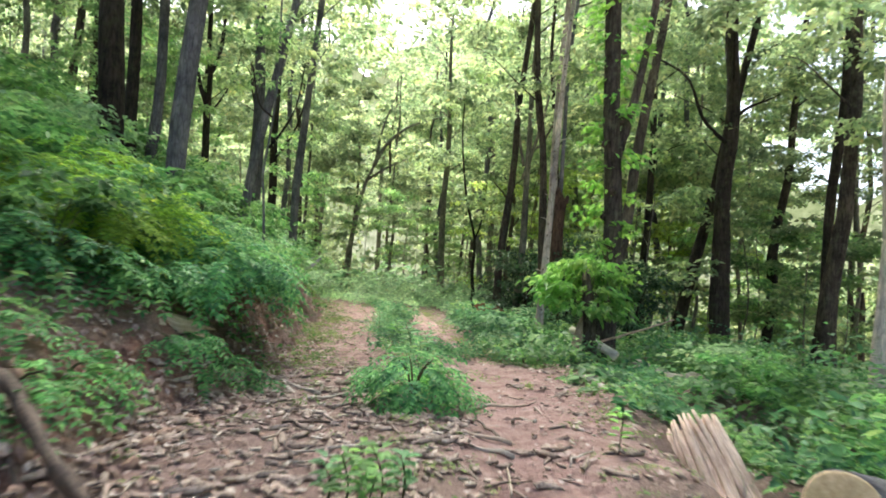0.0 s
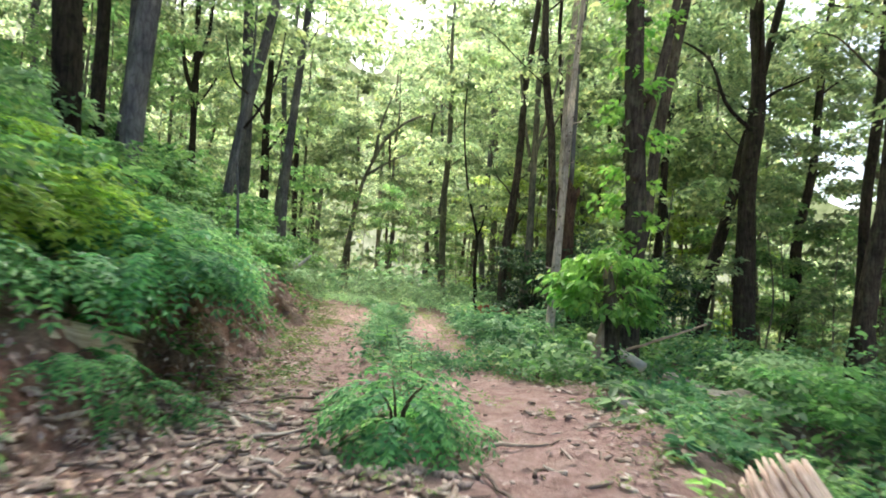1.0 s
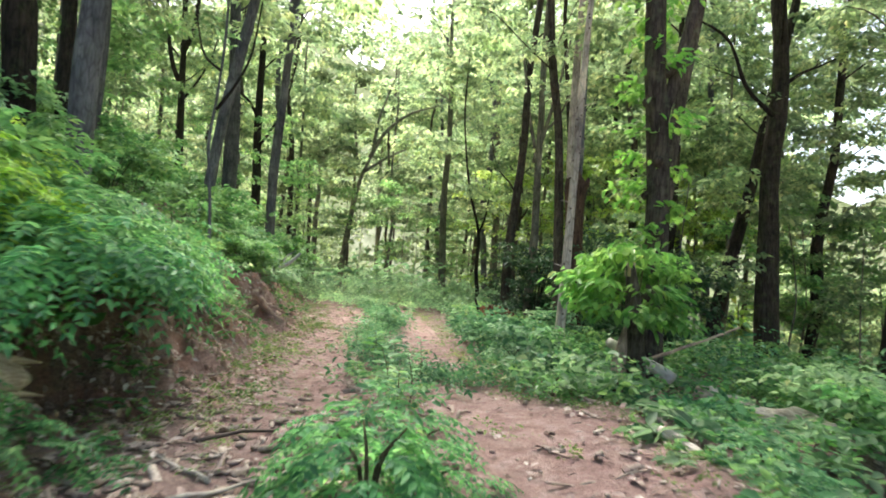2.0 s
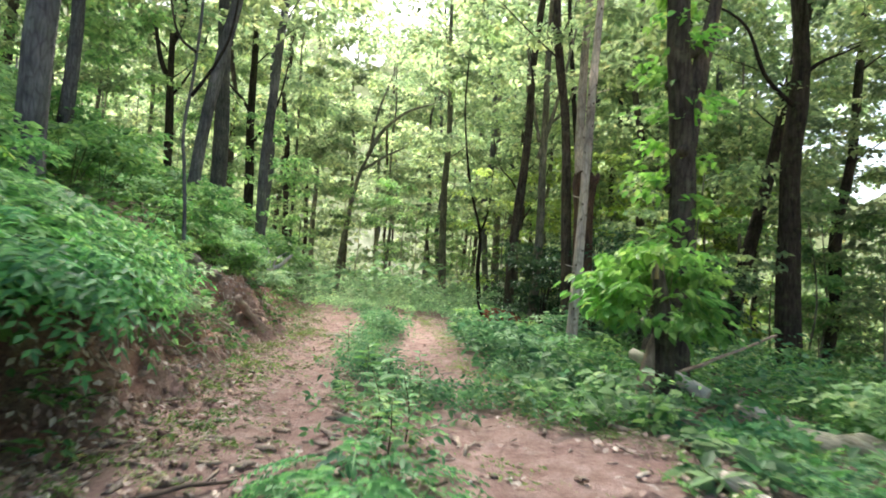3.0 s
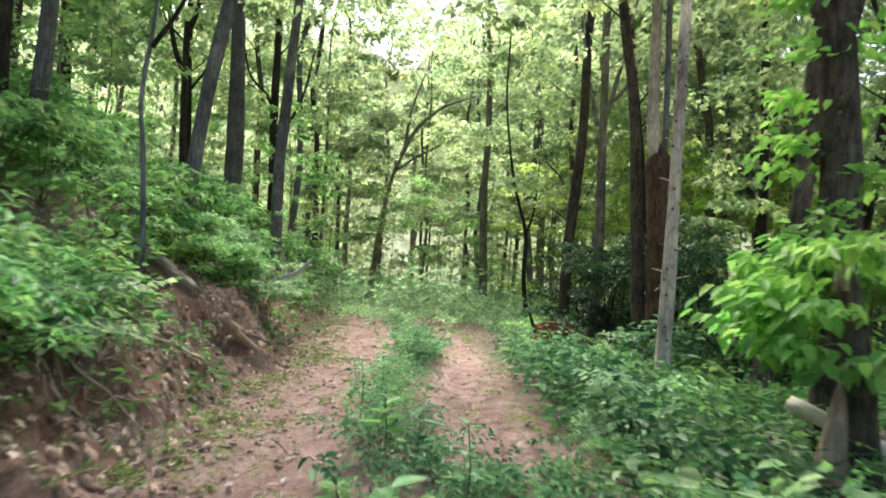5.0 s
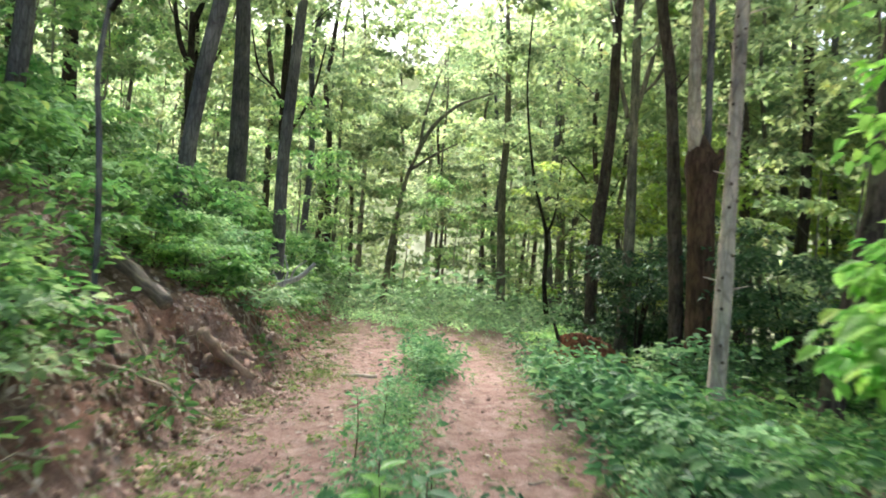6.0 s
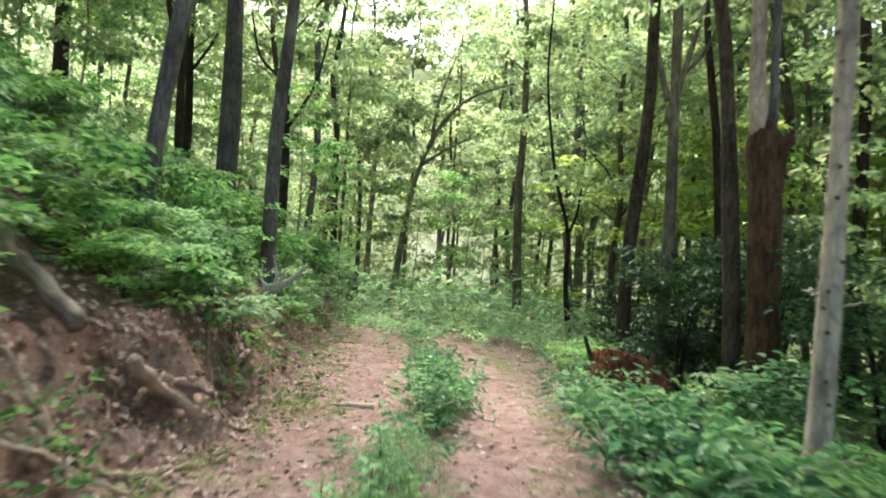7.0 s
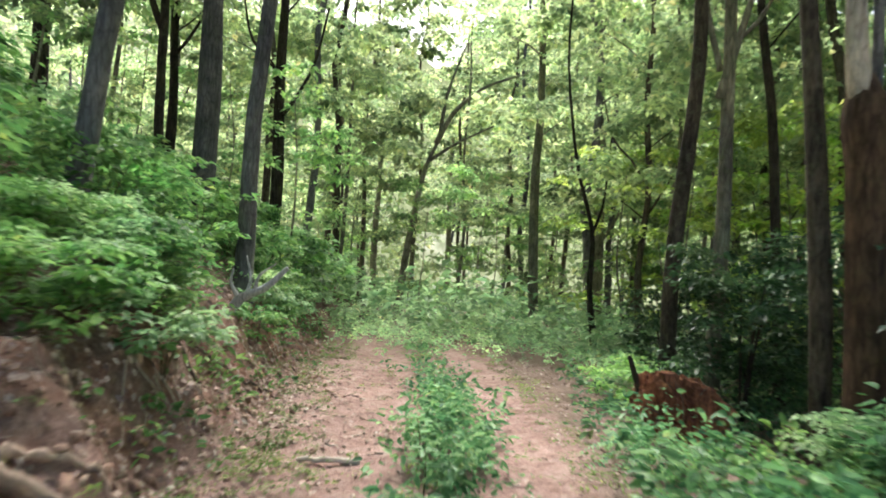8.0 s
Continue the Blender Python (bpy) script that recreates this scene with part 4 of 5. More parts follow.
def near_snag(x, y):
    """1 where only low weeds grow, in front of the broken stump."""
    return np.maximum(np.exp(-((x - 2.5) / 0.85) ** 2 - ((y - 9.9) / 1.2) ** 2), np.exp(-((x - 3.2) / 0.95) ** 2 - ((y - 9.0) / 2.1) ** 2))


def near_plate(x, y):
    """1 where only low weeds grow, in front of the upturned root plate."""
    return np.maximum(np.exp(-((x - 1.35) / 0.75) ** 2 - ((y - 18.6) / 1.5) ** 2), np.maximum(0.9 * np.exp(-((x - 2.2) / 0.9) ** 2 - ((y - 16.0) / 1.3) ** 2), np.maximum(np.exp(-((x - 2.8) / 1.2) ** 4 - ((y - 19.3) / 1.5) ** 4), 0.9 * np.exp(-((x - 3.6) / 0.9) ** 4 - ((y - 17.2) / 1.6) ** 4))))


def right_side(x, y):
    u = x - trail(y)
    clear = (np.hypot(x - 2.7, y - 6.0) > 0.6) * (np.hypot(x - 2.3, y - 4.9) > 0.8) * (np.hypot(x - 2.05, y - 14.7) > 0.45) * (np.hypot(x - 2.7, y - 3.7) > 0.8) * (np.hypot(x - 1.5, y - 19.9) > 0.75) * (1 - 0.85 * (y < 5.3) * (u < 2.25)) * (1 - (y < 4.4) * (x < 3.3))
    return clear * (1 - 0.6 * near_plate(x, y)) * off_log(x, y, 0.14) * smooth(1.1, 1.9, u - rim(y) + 0.9 * fbm(x * 1.2, y * 1.2, 5, 3)) * np.clip(1.35 - 0.03 * y - 0.09 * u, 0.15, 1) * (1 - 0.45 * smooth(-0.05, 0.2, fbm(x * 1.6, y * 1.6, 47, 2)) * smooth(9, 12, y))


def by_bank_log(x, y):
    """1 along the broken log on top of the bank and on the slope below it."""
    k = np.clip(((x + 4.85) * 1.25 - (y - 13.85) * 0.4) / 1.72, 0, 1)
    near = np.hypot(x + 4.85 - 1.25 * k, y - 13.85 + 0.4 * k) < 0.72
    return near | (x > -3.75) & (y > 13.3) & (y < 14.9)


def left_side(x, y):
    u = -(x - trail(y)) - np.interp(y, FOOT_Y, FOOT_U)
    clump = 0.25 + 0.75 * smooth(-0.15, 0.15, fbm(x * 0.6, y * 0.6, 9, 2))
    clump = clump * (1 - 0.8 * by_bank_log(x, y)) * (1 - 0.6 * (x > -4.2) * (y < 6.2))
    return smooth(0.7, 1.4, u) * clump * np.clip(1.2 - 0.03 * y - 0.03 * u, 0.15, 1)


x, y, q = scatter(5800, 1.0, 14, -3, 30, right_side, 31)
h = (0.16 + 0.24 * q.random(len(x))) * (1 + 0.6 * smooth(3.5, 5.5, x)) * (1 - 0.65 * near_snag(x, y)) * (1 - 0.7 * near_plate(x, y)) * (1 - 0.6 * np.exp(-((x - 1.95) / 0.45) ** 2 - ((y - 13.5) / 1.3) ** 2)) * (0.45 + 0.55 * smooth(1.2, 2.3, x - trail(y) - rim(y))) * (0.4 + 1.9 * smooth(-0.15, 0.35, fbm(x * 1.1, y * 1.1, 77, 3)))
kinds = q.random(len(x)) * (1 - 0.4 * smooth(14.5, 16, y)) + 0.5 * fbm(x * 0.8, y * 0.8, 27, 2)
for a, leaf, count, mat, words, seed in ((kinds < 0.3, 0.1, 13, M_WEED, "dense blue-green broad-leaved weeds beside the trail", 32), ((kinds >= 0.3) & (kinds < 0.65), 0.085, 15, M_BANK, "fresh green leafy weeds beside the trail", 132), (kinds >= 0.65, 0.125, 9, M_PALE, "large-leaved pale green weeds beside the trail", 232)):
    stuff("weeds", weeds(x[a], y[a], h[a], leaf, count, seed, width=0.55), mat, words, "weeds")
x, y, q = scatter(900, 1.2, 9, 3, 20, lambda x, y: right_side(x, y) * (1 - near_snag(x, y)) * (1 - near_plate(x, y)) * np.maximum(smooth(3.6, 4.6, x), smooth(12, 14, y)), 33)
stuff("tall_weeds", weeds(x, y, 0.3 + 0.34 * q.random(len(x)), 0.105, 18, 34, 0.42), M_BANK, "taller leafy green weeds beside the trail", "weeds")
# pale leaf colour here also stands in for bright, hazy distance
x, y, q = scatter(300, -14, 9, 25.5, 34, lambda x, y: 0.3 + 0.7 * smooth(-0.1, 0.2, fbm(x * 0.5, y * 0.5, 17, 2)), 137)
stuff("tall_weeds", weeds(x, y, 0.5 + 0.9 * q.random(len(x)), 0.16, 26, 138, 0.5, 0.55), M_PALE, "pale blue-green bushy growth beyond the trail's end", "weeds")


x, y, q = scatter(50, 0.5, 2.6, 13.2, 18, lambda x, y: np.exp(-((x - trail(y) - 2.45) / 0.4) ** 2) * (x < 1.5 + 0.3 * (y - 14)) * (y < 15.3), 163)
stuff("tall_weeds", weeds(x, y, 0.4 + 0.4 * q.random(len(x)), 0.11, 32, 164, 0.45, 0.55), M_WEED, "tall bushy blue-green weeds by the pale dead trunk", "weeds")


x, y, q = scatter(34, 1.5, 3.7, 16.4, 18.8, lambda x, y: smooth(1.9, 2.6, x - trail(y) - 0.8) * (1 - near_plate(x, y)) * (x > 1.9 + 0.3 * (y - 16)), 165)
stuff("tall_weeds", weeds(x, y, 0.5 + 0.55 * q.random(len(x)), 0.125, 24, 166, 0.5, 0.5, flat=0.6), M_WEED, "tall layered leafy growth before the snapped trunk", "weeds")


def verge(x, y):
    u = x - trail(y)
    return np.exp(-((u - 2.2 + 0.35 * fbm(x, y, 8, 2)) / 0.55) ** 4) * (0.3 + 0.7 * smooth(-0.2, 0.1, fbm(x * 0.8, y * 0.8, 14, 2)))


x, y, q = scatter(310, 0, 5, 10.3, 25, lambda x, y: verge(x, y) * (1 - near_plate(x, y)) * (1 - 0.5 * smooth(14.5, 16.5, y)) * (np.hypot(x - 2.05, y - 14.7) > 0.45) * off_log(x, y, 0.2) * (1 - near_snag(x, y)) * (np.hypot(x - 2.3, y - 10.9) > 0.55), 65)
stuff("verge_weeds", weeds(x, y, 0.25 + 0.5 * q.random(len(x)) ** 1.5, 0.1, 22, 66, 0.45, 0.55), M_WEED, "lush blue-green weeds along the trail's edge", "weeds")
q = np.random.default_rng(153)
x, y = 2.85 + 0.5 * q.random(46), 9.3 + 0.9 * q.random(46)
stuff("tall_weeds", weeds(x, y, 0.12 + 0.16 * q.random(46), 0.1, 16, 154, 0.6, 0.55), M_WEED, "leafy weeds growing over the fallen log", "weeds")
x, y, q = scatter(3400, -16, -2, -3, 34, left_side, 35)
stuff("weeds", weeds(x, y, 0.25 + 0.45 * q.random(len(x)), 0.11, 13, 36), M_BANK, "mixed green undergrowth on the slope", "weeds")
# far growth: some of the haze and brightness is put into its paler leaves
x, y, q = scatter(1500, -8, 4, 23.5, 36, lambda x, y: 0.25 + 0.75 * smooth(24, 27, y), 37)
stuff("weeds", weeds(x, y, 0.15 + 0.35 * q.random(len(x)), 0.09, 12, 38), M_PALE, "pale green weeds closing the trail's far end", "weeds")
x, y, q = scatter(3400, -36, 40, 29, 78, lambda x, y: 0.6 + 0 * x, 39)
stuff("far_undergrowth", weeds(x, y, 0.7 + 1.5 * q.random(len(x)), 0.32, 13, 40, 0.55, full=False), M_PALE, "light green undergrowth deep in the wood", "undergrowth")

# low shrubs of the thicket, one kind copied
shrub_protos = []
for s in range(6):
    ob = thing("shrub", 0, 0, 0, "leafy green shrub of the undergrowth", "shrub", "undergrowth shrubs")
    q = np.random.default_rng(300 + s)
    a = crown_arrays(0.1, 1.15, 0.8, 46, 14, 0.15, 0.8, seed=300 + s, loose=0.26)
    part("foliage", a, M_BANK if s % 3 else M_PALE, ob)
    for k in range(3):
        b = q.random() * 6.28
        part("stem", tube_arrays(bend([(0, 0, -0.1), (0.15 * math.cos(b), 0.15 * math.sin(b), 0.5), (0.4 * math.cos(b), 0.4 * math.sin(b), 1.0)], 6), np.linspace(0.014, 0.005, 6), 5), M_STEM, ob)
    shrub_protos.append(ob)
places = []
q = np.random.default_rng(44)
for x0, x1, y0, y1, n, gap in ((-13, -3.4, 8.5, 31, 120, 0.55), (-10, -3.2, 2.0, 9, 30, 0.6), (4.2, 14, 5, 27, 46, 1.0)):
    got = 0
    for _ in range(2000):
        if got >= n:
            break
        x, y = x0 + (x1 - x0) * q.random(), y0 + (y1 - y0) * q.random()
        u = x - float(trail(y))
        if u < 0 and -u - float(np.interp(y, FOOT_Y, FOOT_U)) < 0.6 or 0 < u < 1.9:
            continue
        if (x + 4.7) ** 2 + (y - 19.4) ** 2 < 1.5 or x < 0 and by_bank_log(np.array([x]), np.array([y]))[0] or x > -4.3 and 11.5 < y < 13.7 and u < 0:
            continue
        if any((x - a) ** 2 + (y - b) ** 2 < gap * gap for a, b in places):
            continue
        places.append((x, y))
        got += 1
small = set()
for k in range(26):
    y = 12.9 + 6.5 * (k + q.random()) / 26
    x = float(trail(y)) - float(np.interp(y, FOOT_Y, FOOT_U)) - 1.0 - 0.9 * q.random()
    if (x + 4.6) ** 2 + (y - 19.1) ** 2 > 1.2 and not by_bank_log(np.array([x]), np.array([y]))[0]:
        small.add(len(places))
        places.append((x, y))
for k in range(34):
    y = 8.8 + 15.5 * (k + q.random()) / 34
    x = float(trail(y)) - float(np.interp(y, FOOT_Y, FOOT_U)) - 0.55 - 0.4 * q.random()
    if (x + 4.6) ** 2 + (y - 19.3) ** 2 > 0.9 and q.random() < (0.12 if 15 < y < 19 else 0.3 if 9.3 < y < 12.3 else 0.85) and not 12.2 < y < 15.2:
        small.add(len(places))
        places.append((x, y))
for k, (x, y) in enumerate(places):
    sc = 0.42 + 0.2 * q.random() if k in small else (0.5 + 0.3 * q.random()) if x > 0 else (0.62 + 0.3 * q.random() + 0.05 * min(4.0, -x - 3.4))
    if k not in small and 14.8 < y < 21.5 and -5.6 < x < 0:
        sc *= 0.58
    m = pose(x, y, hz(x, y), 0, 0, q.random() * 360)
    if k < 6:
        shrub_protos[k].matrix_basis = m
        shrub_protos[k].scale = (sc, sc, sc)
    else:
        copy_thing(shrub_protos[k % 6], m).scale = (sc, sc, sc)

# feather-leaved shrubs: the mound over the bank, the bush in the trail, low ones below
LOCUST = "blue-green feather-leaved shrub hanging over the clay bank"
for k, (x, y, z, rx, ry, rz, n, drop) in enumerate((
        (-2.68, 7.35, 1.02, 0.74, 0.9, 0.46, 270, 0.0), (-3.2, 7.95, 1.25, 0.85, 1.0, 0.55, 240, 0.0), (-3.75, 6.8, 1.45, 0.9, 0.9, 0.55, 240, 0.0),
        (-3.45, 5.5, 1.15, 0.5, 0.55, 0.35, 80, 0.0), (-3.0, 6.25, 0.98, 0.5, 0.5, 0.3, 80, 0.0), (-4.3, 7.3, 1.6, 1.0, 1.2, 0.6, 220, 0), (-4.1, 5.2, 1.3, 0.6, 0.6, 0.4, 80, 0), (-3.5, 9.0, 1.25, 0.8, 0.8, 0.5, 150, 0.05), (-5.1, 8.3, 2.05, 0.9, 0.9, 0.75, 170, 0), (-5.0, 6.5, 1.9, 0.8, 0.8, 0.6, 130, 0))):
    # the high mounds take the leaf whose colour carries the sun
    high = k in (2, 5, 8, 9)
    pinnate_shrub("feather-leaved shrub on the slope over the bank, coloured sunlit yellow-green" if high else LOCUST, x, y, z, rx, ry, rz, int(n * 1.1), 0.52, 0.1, 400 + k, drop=drop, flat=0.22 if k == 0 else 0.0, mat=M_SUNNY if high else None)
pinnate_shrub("rounded feather-leaved bush growing in the middle of the trail", -0.06, 5.85, hz(-0.06, 5.85), 0.31, 0.33, 0.54, 125, 0.31, 0.082, 420, pairs=7)
for k, (x, y, s) in enumerate(((-2.1, 6.0, 0.3), (-1.85, 6.3, 0.3), (-2.35, 5.75, 0.28), (-2.5, 4.4, 0.3), (-2.3, 3.6, 0.3), (-2.9, 3.9, 0.35), (0.2, 6.4, 0.3), (-0.35, 6.9, 0.3), (0.1, 7.2, 0.28), (-0.5, 7.5, 0.25))):
    pinnate_shrub("low feather-leaved seedling at the foot of the bank", x, y, hz(x, y), s, s, s * (0.35 if k < 3 else 0.6), 40, 0.32 if k < 3 else 0.38, 0.068, 440 + k, stems=2)


q = np.random.default_rng(87)
for k in range(18):
    y = 6.2 + 13.5 * (k + q.random()) / 18
    x = float(trail(y)) + 1.9 + 1.9 * q.random()
    if off_log(np.array([x]), np.array([y]), 0.35)[0] and near_snag(x, y) < 0.35 and near_plate(x, y) < 0.4:
        s = 0.26 + 0.2 * q.random()
        pinnate_shrub("feather-leaved weed standing among the verge plants", x, y, hz(x, y), s, s, s * 1.2, 60, 0.36, 0.055, 460 + k, stems=2, mat=M_WEED if k % 2 else M_BANK)
for k in range(16):
    y = 9.5 + 13 * (k + q.random()) / 16
    x = float(trail(y)) + 2.2 + 1.8 * q.random()
    if off_log(np.array([x]), np.array([y]), 0.5)[0] and near_snag(x, y) < 0.25 and near_plate(x, y) < 0.3 and math.hypot(x - 2.05, y - 14.7) > 0.6 and math.hypot(x - 1.4, y - 19.6) > 0.9:
        s = 0.4 + 0.25 * q.random()
        copy_thing(shrub_protos[k % 6], pose(x, y, hz(x, y), 0, 0, q.random() * 360)).scale = (s, s, s)


# plants of the middle strip, each leaf its own part on the big-leaved ones
def seedling(x, y, h, leaf, n, seed, mat, label):
    q = np.random.default_rng(seed)
    ob = thing("seedling", x, y, hz(x, y), label, "plant", "seedlings in the trail")
    part("stem", tube_arrays(bend([(0, 0, -0.03), (0.02, 0, h * 0.5), (0.03 * q.standard_normal(), 0.03 * q.standard_normal(), h)], 6), np.linspace(0.007, 0.003, 6), 5), M_STEM, ob)
    for k in range(n):
        a, f = k * 2.4 + q.random(), 0.3 + 0.7 * (k + 1) / n
        P = np.array([[0.01 * math.cos(a), 0.01 * math.sin(a), h * f]])
        D = np.array([[math.cos(a), math.sin(a), 0.55 - 0.3 * q.random()]])
        L = leaf * (0.7 + 0.5 * q.random())
        part("leaf", leaf_arrays(P, D, np.array([[0, 0, 1.0]]), np.array([L]), np.array([L * 0.5]), 0.16, 0.3, True), mat, ob)
    return ob


q = np.random.default_rng(9)
for k in range(20):
    y = 7.6 + k * 0.62 + 0.3 * q.random()
    x = float(trail(y)) + 0.16 * q.standard_normal()
    seedling(x, y, 0.22 + 0.3 * q.random(), 0.1, 15 + k % 4, 500 + k, M_WEED if k % 3 else M_BANK, "young broad-leaved plant in the middle of the trail")
seedling(-0.74, 10.72, 0.42, 0.2, 9, 540, M_BRIGHT, "large-leaved green seedling in the trail")
seedling(-0.52, 10.85, 0.36, 0.19, 9, 545, M_WEED, "large-leaved green seedling in the trail")
seedling(-0.33, 8.6, 0.55, 0.15, 14, 541, M_WEED, "tall leafy plant in the middle of the trail")
for k, (x, y, h) in enumerate(((-0.2, 3.15, 0.3), (0.08, 3.25, 0.26), (-0.06, 2.9, 0.26), (-0.32, 3.3, 0.24))):
    seedling(x, y, h, 0.1, 20, 550 + k, M_WEED if k % 2 else M_BANK, "leafy light green shoot in front of the bush")
seedling(-0.02, 3.1, 0.34, 0.1, 18, 542, M_BANK, "fresh green sapling shoot in front of the bush")
seedling(-0.14, 3.35, 0.3, 0.09, 12, 543, M_BRIGHT, "yellow-green sapling shoot in front of the bush")
seedling(1.55, 4.6, 0.32, 0.1, 12, 544, M_BRIGHT, "light green shoot at the trail's edge")
x, y, q = scatter(620, -5, 2, 6.6, 26, lambda x, y: np.exp(-((x - trail(y)) / 0.28) ** 2) * (1 - 0.8 * (y > 13.2) * (y < 15.3)), 45)
fx2, fy2, q2 = scatter(300, -3, 1, 9.6, 15, lambda x, y: np.exp(-((x - trail(y)) / 0.3) ** 2), 145)
stuff("fine_weeds", weeds(fx2, fy2, 0.1 + 0.26 * q2.random(len(fx2)), 0.036, 34, 146, 0.45, 0.4, full=False), M_WEED, "soft fine-leaved weeds on the trail's middle strip", "weeds")
stuff("strip_weeds", weeds(x, y, 0.12 + 0.26 * q.random(len(x)), 0.075, 12, 46), M_WEED, "low green weeds along the trail's middle strip", "weeds")


x, y, q = scatter(95, -3, 0, 15.4, 19.5, lambda x, y: np.exp(-((x - trail(y) - 0.2) / 0.27) ** 2), 151)
stuff("strip_weeds", weeds(x, y, 0.22 + 0.26 * q.random(len(x)), 0.085, 26, 152, 0.4, 0.42), M_WEED, "bushy tuft of pale green weeds on the middle strip", "weeds")


def edge_keep(x, y):
    u = x - trail(y)
    foot = np.interp(y, FOOT_Y, FOOT_U)
    return 0.05 + np.exp(-((u - 1.45 - rim(y)) / 0.2) ** 2) + 0.9 * np.exp(-((u + foot - 0.2) / 0.5) ** 2) * smooth(5, 8, y) + 0.6 * np.exp(-(u / 0.3) ** 2)


x, y, q = scatter(1500, -6, 3, 3, 26, edge_keep, 47)
stuff("low_weeds", weeds(x, y, 0.02 + 0.05 * q.random(len(x)), 0.03, 14, 48, 2.2, flat=0.4), M_GRASS, "small weeds thinly spread over the clay", "weeds")
x, y, q = scatter(130, -1, 2.2, 8.8, 12, lambda x, y: np.exp(-((y - 10.3) / 0.65) ** 2) * (x - trail(y) > 0.25) * (x - trail(y) < 1.7), 149)
stuff("crossing_weeds", weeds(x, y, 0.06 + 0.2 * q.random(len(x)), 0.06, 18, 150, 0.7), M_WEED, "green weeds creeping across the wheel rut", "weeds")
x, y, q = scatter(420, -6, 3, 6, 25, edge_keep, 49)
stuff("creeping_weeds", weeds(x, y, 0.04 + 0.11 * q.random(len(x)), 0.03, 24, 50, 0.9, 0.5, full=False), M_GRASS, "pale creeping weeds along the wheel ruts", "weeds")

x, y, q = scatter(260, -4.5, -1, 5.5, 17, lambda x, y: np.exp(-((x - trail(y) + np.interp(y, FOOT_Y, FOOT_U) - 0.35) / 0.4) ** 2) * smooth(0.0, 0.25, fbm(x * 1.3, y * 1.3, 19, 2)), 155)
stuff("creeping_weeds", weeds(x, y, 0.05 + 0.14 * q.random(len(x)), 0.035, 26, 156, 0.9, 0.45), M_GRASS, "pale tufts of creeping weeds at the bank's foot", "weeds")

# the leafy sprouts on the broken stump to the side, and the dark evergreens
bx, by = 2.74, 11.2
snag = thing("stump", bx, by, hz(bx, by), "dark broken stump sprouting bright green leaves", "stump")
part("trunk", tube_arrays(bend([(0.0, 0, -0.3), (0.0, 0, 0.05), (-0.03, 0, 0.6), (-0.08, 0, 1.2), (-0.15, 0, 1.75)], 14), np.array([0.165, 0.14, 0.13, 0.125, 0.12, 0.12, 0.115, 0.11, 0.11, 0.105, 0.1, 0.1, 0.09, 0.06]), 12, 0.2, 3), B_BROWN, snag, smooth_faces=True)
for k, (a, h, rr) in enumerate(((0.3, 1.9, 0.045), (2.2, 1.82, 0.05), (4.1, 1.98, 0.035))):
    part("splinter", tube_arrays([(-0.14 + 0.05 * math.cos(a), 0.05 * math.sin(a), 1.6), (-0.15 + 0.05 * math.cos(a), 0.05 * math.sin(a), h)], (rr, 0.006), 6, 0.1, k), W_TORN, snag)
part("torn_wood", tube_arrays(bend([(-0.26, -0.05, -0.1), (-0.27, -0.05, 0.4), (-0.19, -0.03, 0.95)], 8), (0.12, 0.11, 0.105, 0.1, 0.09, 0.075, 0.05, 0.015), 9, 0.35, 8), W_CLAYROOT, snag, "torn reddish wood at the base")
q = np.random.default_rng(71)
tips = 19
ta = q.random(tips) * 6.28
tr = 0.3 + 0.62 * q.random(tips)
T = np.stack([np.cos(ta) * tr * np.where(np.cos(ta) > 0, 0.6, 1.0) - 0.1, np.sin(ta) * tr * 0.9, 1.15 + 0.82 * q.random(tips) - 0.3 * (tr - 0.4)], 1)
n = 104
C = T[np.arange(n) % tips] + q.standard_normal((n, 3)) * np.array([0.15, 0.15, 0.06])
a = np.arctan2(C[:, 1], C[:, 0])
m = 13
b = q.standard_normal((n, m, 3)) * np.array([0.11, 0.11, 0.045])
P = (C[:, None] + b).reshape(-1, 3)
D = np.stack([np.cos(a)[:, None] + 0.8 * q.standard_normal((n, m)), np.sin(a)[:, None] + 0.8 * q.standard_normal((n, m)), -0.55 + 0.3 * q.standard_normal((n, m))], -1).reshape(-1, 3)
part("sprout_foliage", leaf_arrays(P, D, np.array([0, 0, 1.0]) + q.standard_normal((n * m, 3)) * 0.3, 0.12 + 0.075 * q.random(n * m), 0.08, 0.2, 0.25, True), M_BRIGHT, snag, "drooping bright green leaves")
for k in range(10):
    part("shoot", tube_arrays(bend([(-0.08, 0, 0.9 + 0.06 * k), C[k] * 0.5 + np.array([0, 0, 0.65]), C[k]], 7), np.linspace(0.012, 0.004, 7), 5), M_STEM, snag)


def evergreen(x, y, h, rad, seed):
    ob = thing("evergreen_shrub", x, y, hz(x, y), "dark glossy evergreen shrub in the shade", "shrub", "evergreen shrubs")
    part("foliage", crown_arrays(0.1, h, rad, int(115 * rad * h / 2), 17, 0.12, 0.95, seed=seed), M_EVERGREEN, ob)
    q = np.random.default_rng(seed)
    for k in range(4):
        b = q.random() * 6.28
        part("stem", tube_arrays(bend([(0, 0, -0.15), (0.2 * math.cos(b), 0.2 * math.sin(b), h * 0.5), (0.5 * rad * math.cos(b), 0.5 * rad * math.sin(b), h * 0.9)], 8), np.linspace(0.03, 0.01, 8), 6, 0.1, k), B_DARK, ob)


